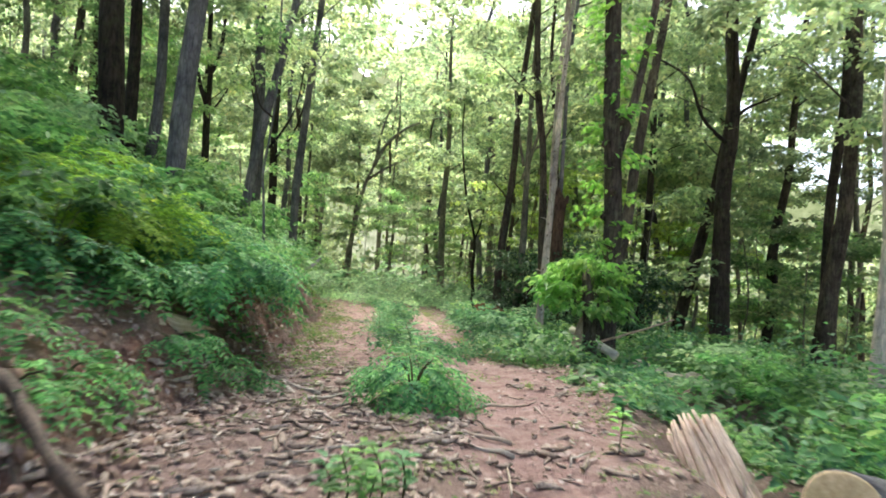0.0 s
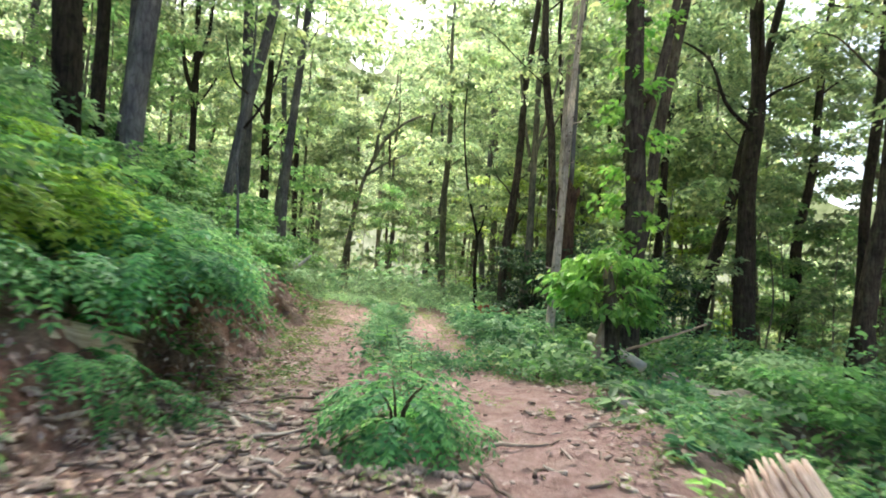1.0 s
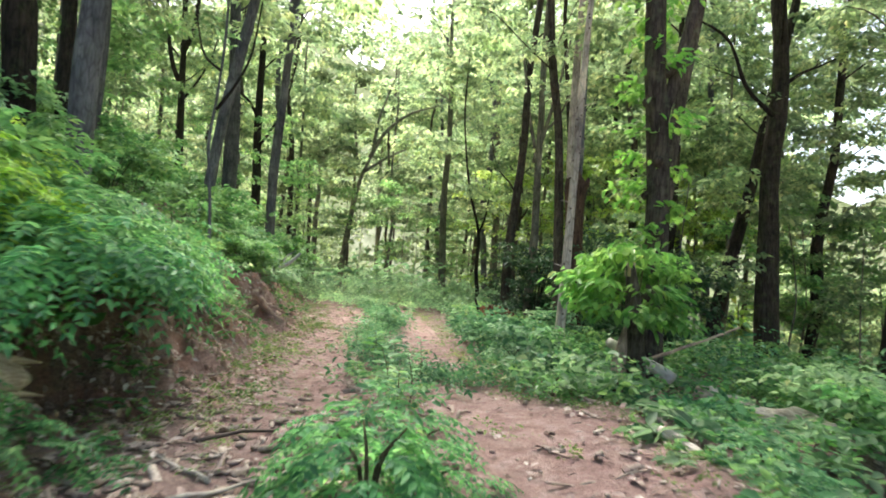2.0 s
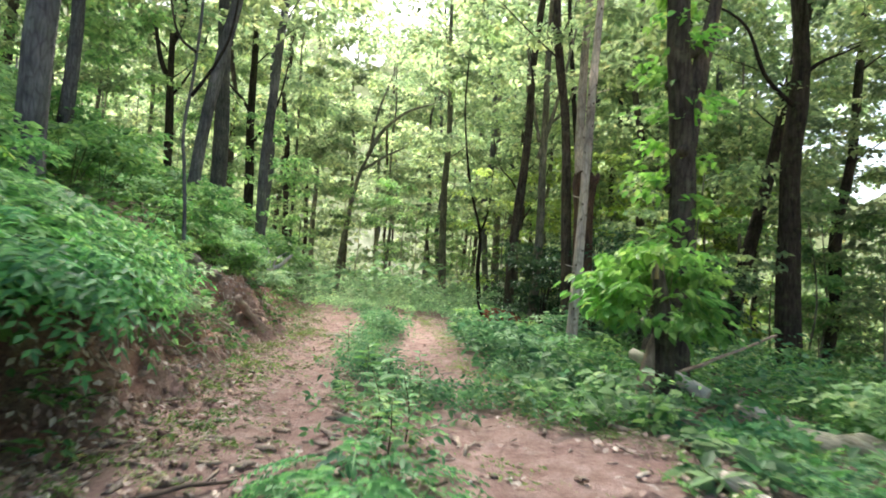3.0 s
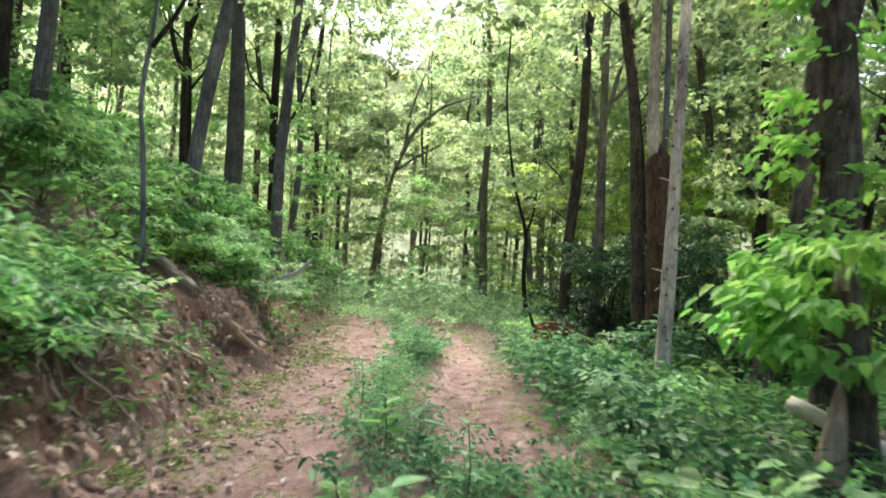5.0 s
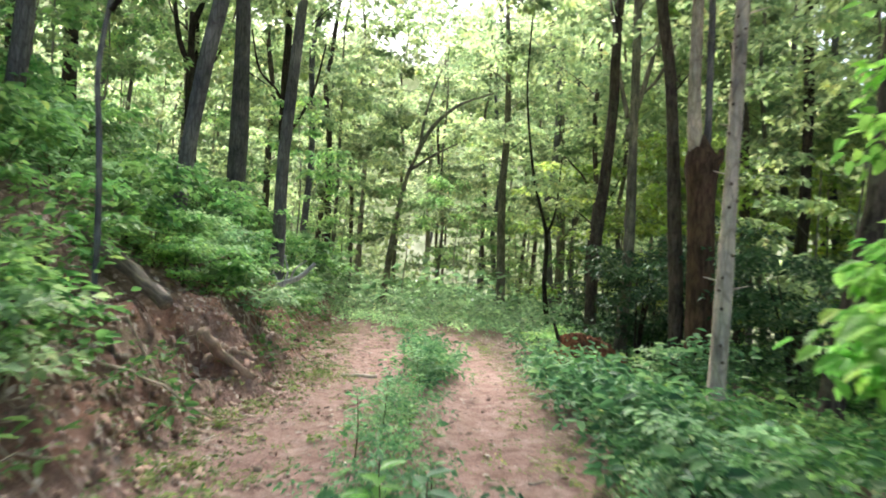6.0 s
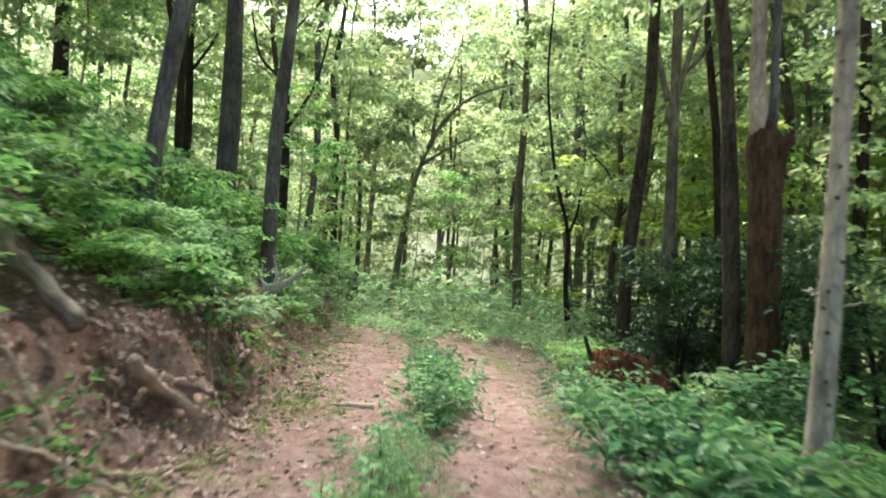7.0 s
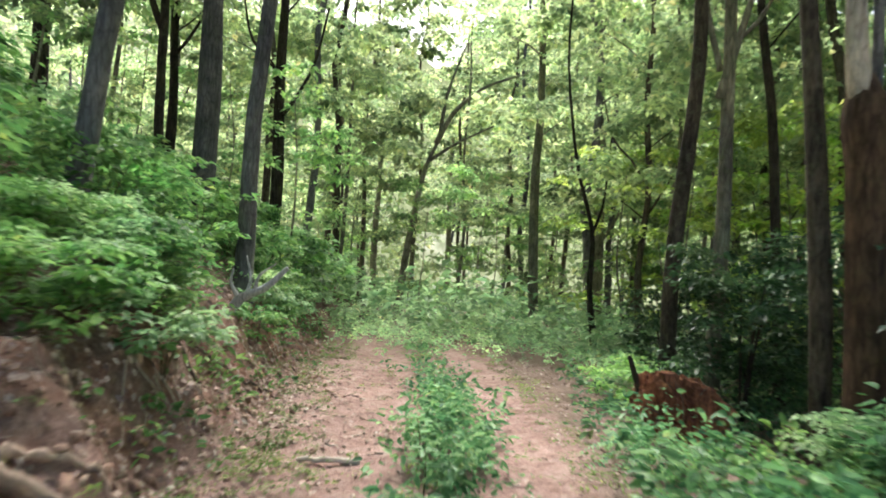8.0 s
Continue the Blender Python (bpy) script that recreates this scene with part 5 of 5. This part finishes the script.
for k, (x, y, h, rad) in enumerate(((2.5, 21.3, 2.7, 1.0), (3.9, 20.8, 3.0, 1.2), (4.6, 18.6, 2.6, 1.1), (3.3, 23.4, 2.8, 1.2), (4.9, 16.6, 2.2, 1.0), (2.2, 25.2, 2.2, 0.8))):
    evergreen(x, y, h, rad, 600 + k)


# ---- fallen wood ----
def along(ob, p0, p1):
    """Lay an object, built along its z axis, from p0 to p1."""
    d = Vector(p1) - Vector(p0)
    ob.matrix_basis = Matrix.Translation(p0) @ d.to_track_quat('Z', 'Y').to_matrix().to_4x4()
    return d.length


def wood(name, label, category, p0, p1, r0, r1, mat, seed, wob=0.06, sides=10, n=12, group=""):
    ob = new(name)
    ln = along(ob, p0, p1)
    q = np.random.default_rng(seed)
    z = np.linspace(0, ln, n)
    w = np.stack([wob * np.cumsum(q.standard_normal(n)) * 0.4, wob * np.cumsum(q.standard_normal(n)) * 0.4], 1)
    w = w - np.linspace(0, 1, n)[:, None] * w[-1:]
    me = mesh_np(name, *tube_arrays(np.concatenate([w, z[:, None]], 1), np.linspace(r0, r1, n), sides, 0.17 if r0 > 0.04 else 0.2, seed), [mat], smooth_faces=True)
    ob2 = new(name, me)
    ob2.matrix_basis = ob.matrix_basis
    bpy.data.objects.remove(ob)
    return tagged(ob2, label, category, group)


wood("fallen_log", "weathered grey-tan fallen log among the weeds", "log", (4.12, 8.9, -0.06), (3.56, 11.1, -0.06), 0.115, 0.105, W_GREY, 1, 0.05, 14, 18)
wood("broken_log", "pale broken log propped on the stump's foot", "log", (3.2, 11.15, 0.06), (2.5, 11.86, 0.44), 0.082, 0.068, W_PALE, 41, 0.015, 12, 10)
wood("branch", "brown fallen branch lying against the stump", "branch", (2.8, 11.35, 0.24), (4.7, 12.6, 0.72), 0.026, 0.016, W_CLAYROOT, 2, 0.03, 8)
wood("root_chunk", "gnarled dark root lying under the log", "root", (1.95, 11.25, hz(1.95, 11.25) + 0.12), (2.55, 11.05, hz(2.55, 11.05) + 0.14), 0.06, 0.09, W_ROOT, 29, 0.04, 10, 9)
wood("short_log", "short pale grey log at the trail's edge", "log", (2.25, 7.2, -0.02), (1.95, 7.75, 0.12), 0.055, 0.05, W_GREY, 3, 0.02)
wood("dead_root", "thin grey root hanging down the clay", "root", (-3.3, 11.3, 1.05), (-2.72, 11.35, 0.2), 0.02, 0.009, W_STICK, 5, 0.05, 7)
wood("dead_root", "thin brown root creeping down the clay", "root", (-3.5, 11.55, 0.98), (-2.72, 13.0, 0.06), 0.016, 0.009, W_STICK, 6, 0.06, 7)


def draped(label, pts, r0, r1, mat, seed, lift=0.5):
    """A root that lies on the ground along a few points of the plan."""
    p = bend([(x, y, 0) for x, y in pts], 26)
    rr = np.linspace(r0, r1, 26) * (1 + 0.25 * np.sin(np.arange(26) * 1.7 + seed))
    p[:, 2] = height(p[:, 0], p[:, 1])
    z = np.convolve(np.pad(p[:, 2], 3, mode='edge'), np.ones(7) / 7, mode='valid')
    p[:, 2] = np.maximum(p[:, 2], z) + rr * lift
    o = p[0].copy()
    ob = new("dead_root", mesh_np("dead_root", *tube_arrays(p - o, rr, 10, 0.35, seed), [mat], smooth_faces=True))
    ob.location = o
    return tagged(ob, label, "root")


near_root = bend([(-2.75, 3.6, 0.6), (-2.2, 3.42, 0.5), (-1.92, 3.22, 0.38), (-1.6, 3.0, 0.2), (-1.34, 2.94, 0.0)], 24)
ob = new("dead_root", mesh_np("dead_root", *tube_arrays(near_root - near_root[0], np.linspace(0.05, 0.032, 24), 10, 0.45, 4), [W_ROOT], smooth_faces=True))
ob.location = near_root[0]
tagged(ob, "dark weathered root arching out of the bank", "root")
near_root = bend([(-2.7, 3.3, 0.5), (-2.25, 3.2, 0.36), (-1.95, 3.12, 0.2), (-1.75, 3.0, 0.03)], 20)
ob = new("dead_root", mesh_np("dead_root", *tube_arrays(near_root - near_root[0], np.linspace(0.035, 0.02, 20), 9, 0.45, 5), [W_ROOT], smooth_faces=True))
ob.location = near_root[0]
tagged(ob, "thinner dark root hanging below the arching one", "root")
draped("grey splintered root beside the log", [(-2.6, 3.5), (-2.1, 3.2), (-1.75, 2.8)], 0.05, 0.02, W_GREY, 24, 0.6)
wood("root_log", "thick clay-stained root log sliding off the bank", "root", (-3.42, 13.85, 0.78), (-3.1, 14.48, 0.22), 0.066, 0.052, W_CLAYROOT, 7, 0.025, 12, 24)
wood("fallen_log", "grey-brown broken log lying on top of the cut bank", "log", (-5.0, 13.9, 1.9), (-3.62, 13.46, 1.08), 0.09, 0.075, W_BARKLOG, 37, 0.03, 12, 20)
draped("brown side root splitting off the root log", [(-3.5, 14.05), (-3.25, 14.5), (-2.95, 14.9)], 0.04, 0.018, W_CLAYROOT, 17)
draped("thin dark root along the bank", [(-3.7, 12.7), (-3.25, 13.1), (-2.8, 13.2), (-2.6, 13.5)], 0.014, 0.006, W_STICK, 18)
draped("thin pale root along the bank", [(-3.7, 10.0), (-3.0, 10.3), (-2.5, 10.1)], 0.018, 0.008, W_STICK, 19)
draped("thin dark root in the washed-out bank", [(-4.3, 17.1), (-3.9, 17.3), (-3.55, 17.0)], 0.025, 0.012, W_ROOT, 20)
draped("brown root running beside the root log", [(-3.4, 12.9), (-3.05, 13.4), (-2.8, 13.9)], 0.04, 0.025, W_CLAYROOT, 8)
draped("grey-brown fallen limb half hidden on the bank's edge", [(-3.9, 11.2), (-3.55, 11.7), (-3.3, 12.4)], 0.055, 0.03, W_BARKLOG, 9)
draped("dark branch resting across the bank's brow", [(-4.6, 17.6), (-4.1, 18.3), (-3.9, 19.0)], 0.022, 0.01, W_ROOT, 12, 2.2)
wood("stick", "thin bare stick leaning on the bank", "stick", (-3.2, 10.2, 1.1), (-2.35, 10.6, 0.12), 0.011, 0.006, W_STICK, 10, 0.05, 6)

chunk = new("log_chunk")
along(chunk, (-2.6, 5.9, 0.6), (-2.4, 6.62, 0.44))
tagged(chunk, "broken log end with torn fibres jammed under the shrub", "log")
part("body", tube_arrays([(0, 0, -0.1), (0.01, 0, 0.2), (-0.01, 0.01, 0.5), (0, 0, 0.76), (0.02, 0, 0.84)], (0.11, 0.12, 0.11, 0.1, 0.05), 9, 0.5, 28), W_TORN, chunk)
q = np.random.default_rng(29)
for k in range(9):
    a, d = q.random() * 6.28, 0.085 + 0.035 * q.random()
    x, y = d * math.cos(a), d * math.sin(a)
    part("splinter", tube_arrays([(x, y, 0.2 + 0.25 * q.random()), (x * 1.1, y * 1.1, 0.66), (x * 1.15, y * 1.15, 0.82 + 0.16 * q.random())], (0.045, 0.036, 0.005), 5, 0.3, k), W_TORN, chunk)
# fine roots hanging out of the clay
q = np.random.default_rng(95)
parts = []
for k in range(55):
    y = 8.2 + 15 * q.random()
    x0 = float(trail(y)) - float(np.interp(y, FOOT_Y, FOOT_U))
    ln = 0.25 + 0.5 * q.random()
    xs = x0 - 0.75 + 0.25 * q.random() + np.linspace(0, ln, 9)
    ys = y + np.cumsum(0.05 * q.standard_normal(9))
    rr = np.linspace(0.008, 0.002, 9) * (0.6 + 0.9 * q.random())
    parts.append(tube_arrays(np.stack([xs, ys, height(xs, ys) + 0.012 + 0.03 * q.random(9)], 1), rr, 4, 0, k, False))
stuff("fine_roots", join_arrays(parts), W_STICK, "thin pale roots hanging down the clay bank", "roots")

# grey forked driftwood on top of the bank
fx, fy = -4.88, 19.85
fork = thing("deadwood", fx, fy, hz(fx, fy) + 0.42, "forked silver-grey dead branch on top of the bank", "branch")
for k, (pts, r0) in enumerate((([(-0.34, 0, -0.42), (-0.1, 0, 0.04), (0.25, 0, 0.22), (0.5, 0, 0.46)], 0.075), ([(-0.1, 0, 0.08), (-0.2, 0, 0.25), (-0.18, 0, 0.42)], 0.03), ([(0.1, 0, 0.15), (0.2, -0.1, 0.35), (0.4, -0.1, 0.5)], 0.025), ([(0.0, 0, 0.1), (0.02, 0.05, 0.32), (-0.05, 0.05, 0.58)], 0.028))):
    part("branch", tube_arrays(bend(pts, 9), np.linspace(r0, r0 * 0.35, 9), 8, 0.25, k), W_SILVER, fork, smooth_faces=True)
fork.scale = (1.25, 1.25, 1.25)

# splintered log end and sawn log near the start
def frame_to(p0, p1):
    d = Vector(p1) - Vector(p0)
    return Matrix.Translation(p0) @ d.to_track_quat('Z', 'Y').to_matrix().to_4x4(), d.length


torn = new("splintered_stump")
torn.matrix_basis, ln = frame_to((2.86, 5.5, -0.8), (2.72, 6.2, -0.12))
tagged(torn, "splintered pale stump with torn upright fibres", "stump")
part("body", tube_arrays(np.array([(0, 0, z) for z in np.linspace(-0.15, ln - 0.02, 14)]), np.linspace(0.31, 0.2, 14), 22, 0.1, 5), W_STUMP, torn)
q = np.random.default_rng(81)
for k in range(26):
    a = 6.283 * (k + 0.5 * q.random()) / 26
    d0, d1 = 0.3 - 0.035 * q.random(), 0.245 - 0.03 * q.random()
    c, t = math.cos(a), math.sin(a)
    top = ln + 0.01 + 0.09 * abs(math.sin(a * 1.5 + 0.6)) + 0.05 * q.random()
    z0 = -0.12 + 0.3 * q.random() if k % 3 == 0 else -0.14
    sway = 0.03 * q.standard_normal()
    pts = bend([(c * d0, t * d0, z0), (c * (d0 + d1) / 2 - t * sway, t * (d0 + d1) / 2 + c * sway, (z0 + top) / 2), (c * d1, t * d1, top)], 9)
    part("splinter", tube_arrays(pts, (0.03, 0.044, 0.046, 0.04, 0.045, 0.04, 0.036, 0.026, 0.012), 6, 0.3, k), W_STUMP, torn)
for k in range(9):
    a, d = q.random() * 6.28, 0.15 * math.sqrt(q.random())
    x, y = d * math.cos(a), d * math.sin(a)
    part("splinter", tube_arrays([(x, y, ln - 0.12), (x * 1.05, y * 1.05, ln + 0.02), (x * 1.12, y * 1.12, ln + 0.03 + 0.07 * q.random())], (0.05, 0.042, 0.012), 5, 0.3, k), W_STUMP, torn)
sawn = new("sawn_log")
sawn.matrix_basis, ln = frame_to((2.8, 4.0, -0.06), (3.9, 4.95, -0.4))
tagged(sawn, "sawn log with a fresh yellow cut face", "log")
part("bark", tube_arrays(np.array([(0, 0, z) for z in np.linspace(0.0, ln, 10)]), np.full(10, 0.25), 24, 0.05, 6), B_GREY, sawn, smooth_faces=True)
part("cut_face", tube_arrays([(0, 0, -0.012), (0, 0, -0.008), (0, 0, 0.02)], (0.225, 0.236, 0.236), 24, 0.04, 6), W_CUT, sawn, "fresh yellow sawn wood")

# root plate of an overturned tree, red with clay
rx, ry = 1.45, 20.3
plate = thing("root_plate", rx, ry, hz(rx, ry), "upturned root plate caked with red clay", "root plate")
bm = bmesh.new()
bmesh.ops.create_icosphere(bm, subdivisions=5, radius=1.0)
for v in bm.verts:
    n3 = noise.fractal(v.co * 1.6, 1.0, 2.1, 6) * 0.3 + 0.08 * noise.noise(v.co * 11)
    v.co = Vector((v.co.x * 0.68, v.co.y * 0.34, v.co.z * 0.52)) * (1 + n3)
    v.co = Matrix.Rotation(radians(34), 4, 'Y') @ v.co
    v.co.z += 0.5
me = bpy.data.meshes.new("clod")
bm.to_mesh(me)
bm.free()
me.materials.append(M_RED)
clod = new("clod", me)
clod.parent = plate
q = np.random.default_rng(91)
for k in range(46):
    a = q.random() * 6.28
    p = np.array([0.45 * math.cos(a), -0.15 + 0.2 * q.standard_normal(), 0.4 + 0.4 * math.sin(a)])
    e = p + np.array([0.4 * math.cos(a), -0.25 * q.random(), 0.35 * math.sin(a) - 0.1])
    part("root", tube_arrays(bend([p * 0.6, p, e], 7), np.linspace(0.022 - 0.0003 * k, 0.004, 7), 6, 0.2, k), W_ROOT, plate, smooth_faces=True)
part("snag", tube_arrays(bend([(-0.5, 0, 0.5), (-0.6, 0, 0.85), (-0.74, 0, 1.3)], 8), np.linspace(0.06, 0.03, 8), 7, 0.3, 3), B_DARK, plate, "charred-looking broken root")


# ---- sticks, chips and dead leaves on the ground ----
def boxes(C, ang, tilt, sx, sy, sz):
    n = len(C)
    ca, sa = np.cos(ang), np.sin(ang)
    X = np.stack([ca, sa, tilt], 1)
    Y = np.stack([-sa, ca, 0 * sa], 1)
    Z = np.array([0, 0, 1.0])
    cor = np.array([(-1, -1, -1), (1, -1, -1), (1, 1, -1), (-1, 1, -1), (-1, -1, 1), (1, -1, 1), (1, 1, 1), (-1, 1, 1)], float) * 0.5
    q = np.random.default_rng(n)
    w = 1 - 0.6 * q.random((n, 8))
    wx = 1 - 0.5 * q.random((n, 8))
    co = C[:, None] + (cor[None, :, 0] * sx[:, None] * wx)[..., None] * X[:, None] + (cor[None, :, 1] * sy[:, None] * w)[..., None] * Y[:, None] + (cor[None, :, 2] * sz[:, None])[..., None] * Z
    f = np.array([(0, 3, 2, 1), (4, 5, 6, 7), (0, 1, 5, 4), (1, 2, 6, 5), (2, 3, 7, 6), (3, 0, 4, 7)])
    return co.reshape(-1, 3), (np.arange(n)[:, None, None] * 8 + f[None]).reshape(-1, 4)


def chip_keep(x, y):
    u = x - trail(y)
    foot = np.interp(y, FOOT_Y, FOOT_U)
    return (np.abs(u) < 2.4) * (0.28 + 0.72 * (1 - smooth(5.0, 8.5, y))) * (1 - 0.78 * smooth(0.0, 0.8, u)) * (u > -foot - 0.5)


x, y, q = scatter(3600, -5, 3, -1, 22, chip_keep, 51)
n = len(x)
C = np.stack([x, y, height(x, y) + 0.012], 1)
stuff("wood_chips", boxes(C, q.random(n) * 6.28, 0.15 * q.standard_normal(n), 0.035 + 0.28 * q.random(n) ** 3.0 * (1 - 0.65 * smooth(7, 10, y)), 0.014 + 0.065 * q.random(n) ** 2 * (1 - 0.5 * smooth(7, 10, y)), 0.004 + 0.016 * q.random(n) ** 1.5), M_CHIPS, "pale bark chips and splinters strewn over the clay", "wood chips")


def bark_chip(ln, wd, arch, seed):
    """A curled slab of bark: arched across, jagged at both ends, with thickness."""
    q = np.random.default_rng(seed)
    u, v = np.meshgrid(np.linspace(-1, 1, 5), np.linspace(-1, 1, 4), indexing='ij')
    x = u * ln / 2 + (np.abs(u) > 0.9) * 0.12 * ln * q.standard_normal(u.shape)
    y = v * wd / 2 * (1 - 0.3 * np.abs(u) * q.random(u.shape))
    z = arch * (1 - v ** 2) + 0.006 * q.standard_normal(u.shape)
    top = np.stack([x, y, z + 0.008], -1).reshape(-1, 3)
    low = np.stack([x, y, z - 0.006], -1).reshape(-1, 3)
    f = [(i * 4 + j, i * 4 + j + 4, i * 4 + j + 5, i * 4 + j + 1) for i in range(4) for j in range(3)]
    f += [tuple(20 + k for k in reversed(a)) for a in f]
    ring = [0, 4, 8, 12, 16, 17, 18, 19, 15, 11, 7, 3, 2, 1]
    f += [(b, a, a + 20, b + 20) for a, b in zip(ring, ring[1:] + ring[:1])]
    return np.concatenate([top, low]), f


M_BARK_CHIP = wood_material("curled_bark", (0.2, 0.138, 0.105), (0.52, 0.41, 0.335), 0.5, 18)
slabs = [mesh_np("bark_chip", *bark_chip(0.1 + 0.045 * (s % 4), 0.035 + 0.013 * (s % 3), 0.012 + 0.006 * (s % 2), 800 + s), [M_BARK_CHIP]) for s in range(8)]
x, y, q = scatter(290, -3.2, 2.6, 2.6, 9.5, lambda x, y: chip_keep(x, y) * (np.hypot(x, y - 5.8) > 0.4), 161)
for k in range(len(x)):
    ob = new("bark_chip", slabs[k % 8])
    ob.matrix_basis = pose(x[k], y[k], hz(x[k], y[k]) + 0.014, 8 * q.standard_normal(), 6 * q.standard_normal(), 360 * q.random())
    tagged(ob, "curled slab of brown bark lying on the clay", "bark chip", "bark chips on the trail")


def litter_keep(x, y):
    u = x - trail(y)
    foot = np.interp(y, FOOT_Y, FOOT_U)
    clear = 1 - 0.85 * np.exp(-((x + 2.6) / 0.5) ** 4 - ((y - 7.1) / 0.8) ** 4)
    return clear * (0.13 + 1.0 * np.exp(-((u + foot + 0.35) / 0.75) ** 2) + 0.5 * (u < -foot - 0.6) + 0.25 * (u > 1.6))


x, y, q = scatter(34000, -9, 5, -3, 25, litter_keep, 53)
n = len(x)
a = q.random(n) * 6.28
P = np.stack([x, y, height(x, y) + 0.012 + 0.015 * q.random(n)], 1)
L = 0.045 + 0.06 * q.random(n)
gxs, gys = (height(x + 0.05, y) - height(x - 0.05, y)) / 0.1, (height(x, y + 0.05) - height(x, y - 0.05)) / 0.1
N = np.stack([-gxs, -gys, 1 + 0 * gxs], 1)
stuff("dead_leaves", leaf_arrays(P + unit(N) * 0.01, np.stack([np.cos(a), np.sin(a), gxs * np.cos(a) + gys * np.sin(a) + 0.15 * q.standard_normal(n)], 1), unit(N) + 0.22 * q.standard_normal((n, 3)), L, L * 0.55, 0.12, 0.05), M_LITTER, "curled brown dead leaves on the ground", "leaf litter")

q = np.random.default_rng(57)
for k in range(42):
    y = 3.4 + 4.4 * q.random() if k < 34 else 8 + 4.5 * q.random()
    x = float(trail(y)) + (q.random() - 0.55) * 3.0
    if abs(x + 0.1) < 0.5 and abs(y - 5.7) < 0.6:
        continue
    ln, a, rr = 0.18 + 0.5 * q.random(), q.random() * 3.14, 0.008 + 0.014 * q.random()
    e = (x + ln * math.cos(a), y + ln * math.sin(a))
    wood("stick", ("pale broken stick on the clay", "brown bark-covered stick on the trail", "grey weathered stick on the trail")[k % 3], "stick",
         (x, y, hz(x, y) + rr), (*e, hz(*e) + rr), rr, rr * 0.5, (W_STICK, W_ROOT, W_GREY)[k % 3], 700 + k, 0.03, 6, 7, "sticks on the trail")
wood("stick", "bleached crooked stick in the wheel rut", "stick", (-2.66, 16.6, hz(-2.66, 16.6) + 0.03), (-2.12, 16.75, hz(-2.12, 16.75) + 0.03), 0.02, 0.034, W_PALE, 760, 0.02, 8)


def bank_keep(x, y):
    d = -(x - trail(y)) - np.interp(y, FOOT_Y, FOOT_U)
    hole = 1 - np.exp(-((x + 2.6) / 0.5) ** 4 - ((y - 7.1) / 0.8) ** 4)
    return hole * np.exp(-((d - 0.5) / 0.45) ** 2) * (0.25 + 0.75 * smooth(-0.1, 0.2, fbm(x, y, 61, 2))) * (1 - 0.7 * (y > 13.4) * (y < 14.9))


x, y, q = scatter(800, -8, 0, 2, 26, bank_keep, 62)
stuff("bank_weeds", weeds(x, y, 0.08 + 0.3 * q.random(len(x)), 0.085, 10, 63, 0.6), M_BANK, "trailing green weeds on the clay bank", "weeds")
x, y, q = scatter(95, -6, -2.5, 9.8, 12.5, lambda x, y: np.exp(-((-(x - trail(y)) - np.interp(y, FOOT_Y, FOOT_U) - 1.0) / 0.22) ** 2) * smooth(-0.2, 0.1, fbm(x * 1.5, y * 1.5, 67, 2)), 167)
stuff("brow_weeds", weeds(x, y, 0.18 + 0.34 * q.random(len(x)), 0.12, 16, 168, 0.75, 0.6, flat=0.7), M_BANK, "broad-leaved plants hanging over the bank's brow", "weeds")
x, y, q = scatter(3200, -8, 0, 2, 25, lambda x, y: np.exp(-((-(x - trail(y)) - np.interp(y, FOOT_Y, FOOT_U) - 0.25) / 0.5) ** 2), 64)
n = len(x)
C = np.stack([x, y, height(x, y)], 1)
s = 0.018 + 0.085 * q.random(n) ** 2.5
stuff("clods", boxes(C, q.random(n) * 6.28, 0.4 * q.standard_normal(n), s * 1.3, s, s * 0.8), island_material("clay_clod", ((0.0, (0.14, 0.075, 0.054)), (0.5, (0.28, 0.168, 0.12)), (1.0, (0.42, 0.29, 0.22)))), "crumbled clods of red clay on the bank", "clods")
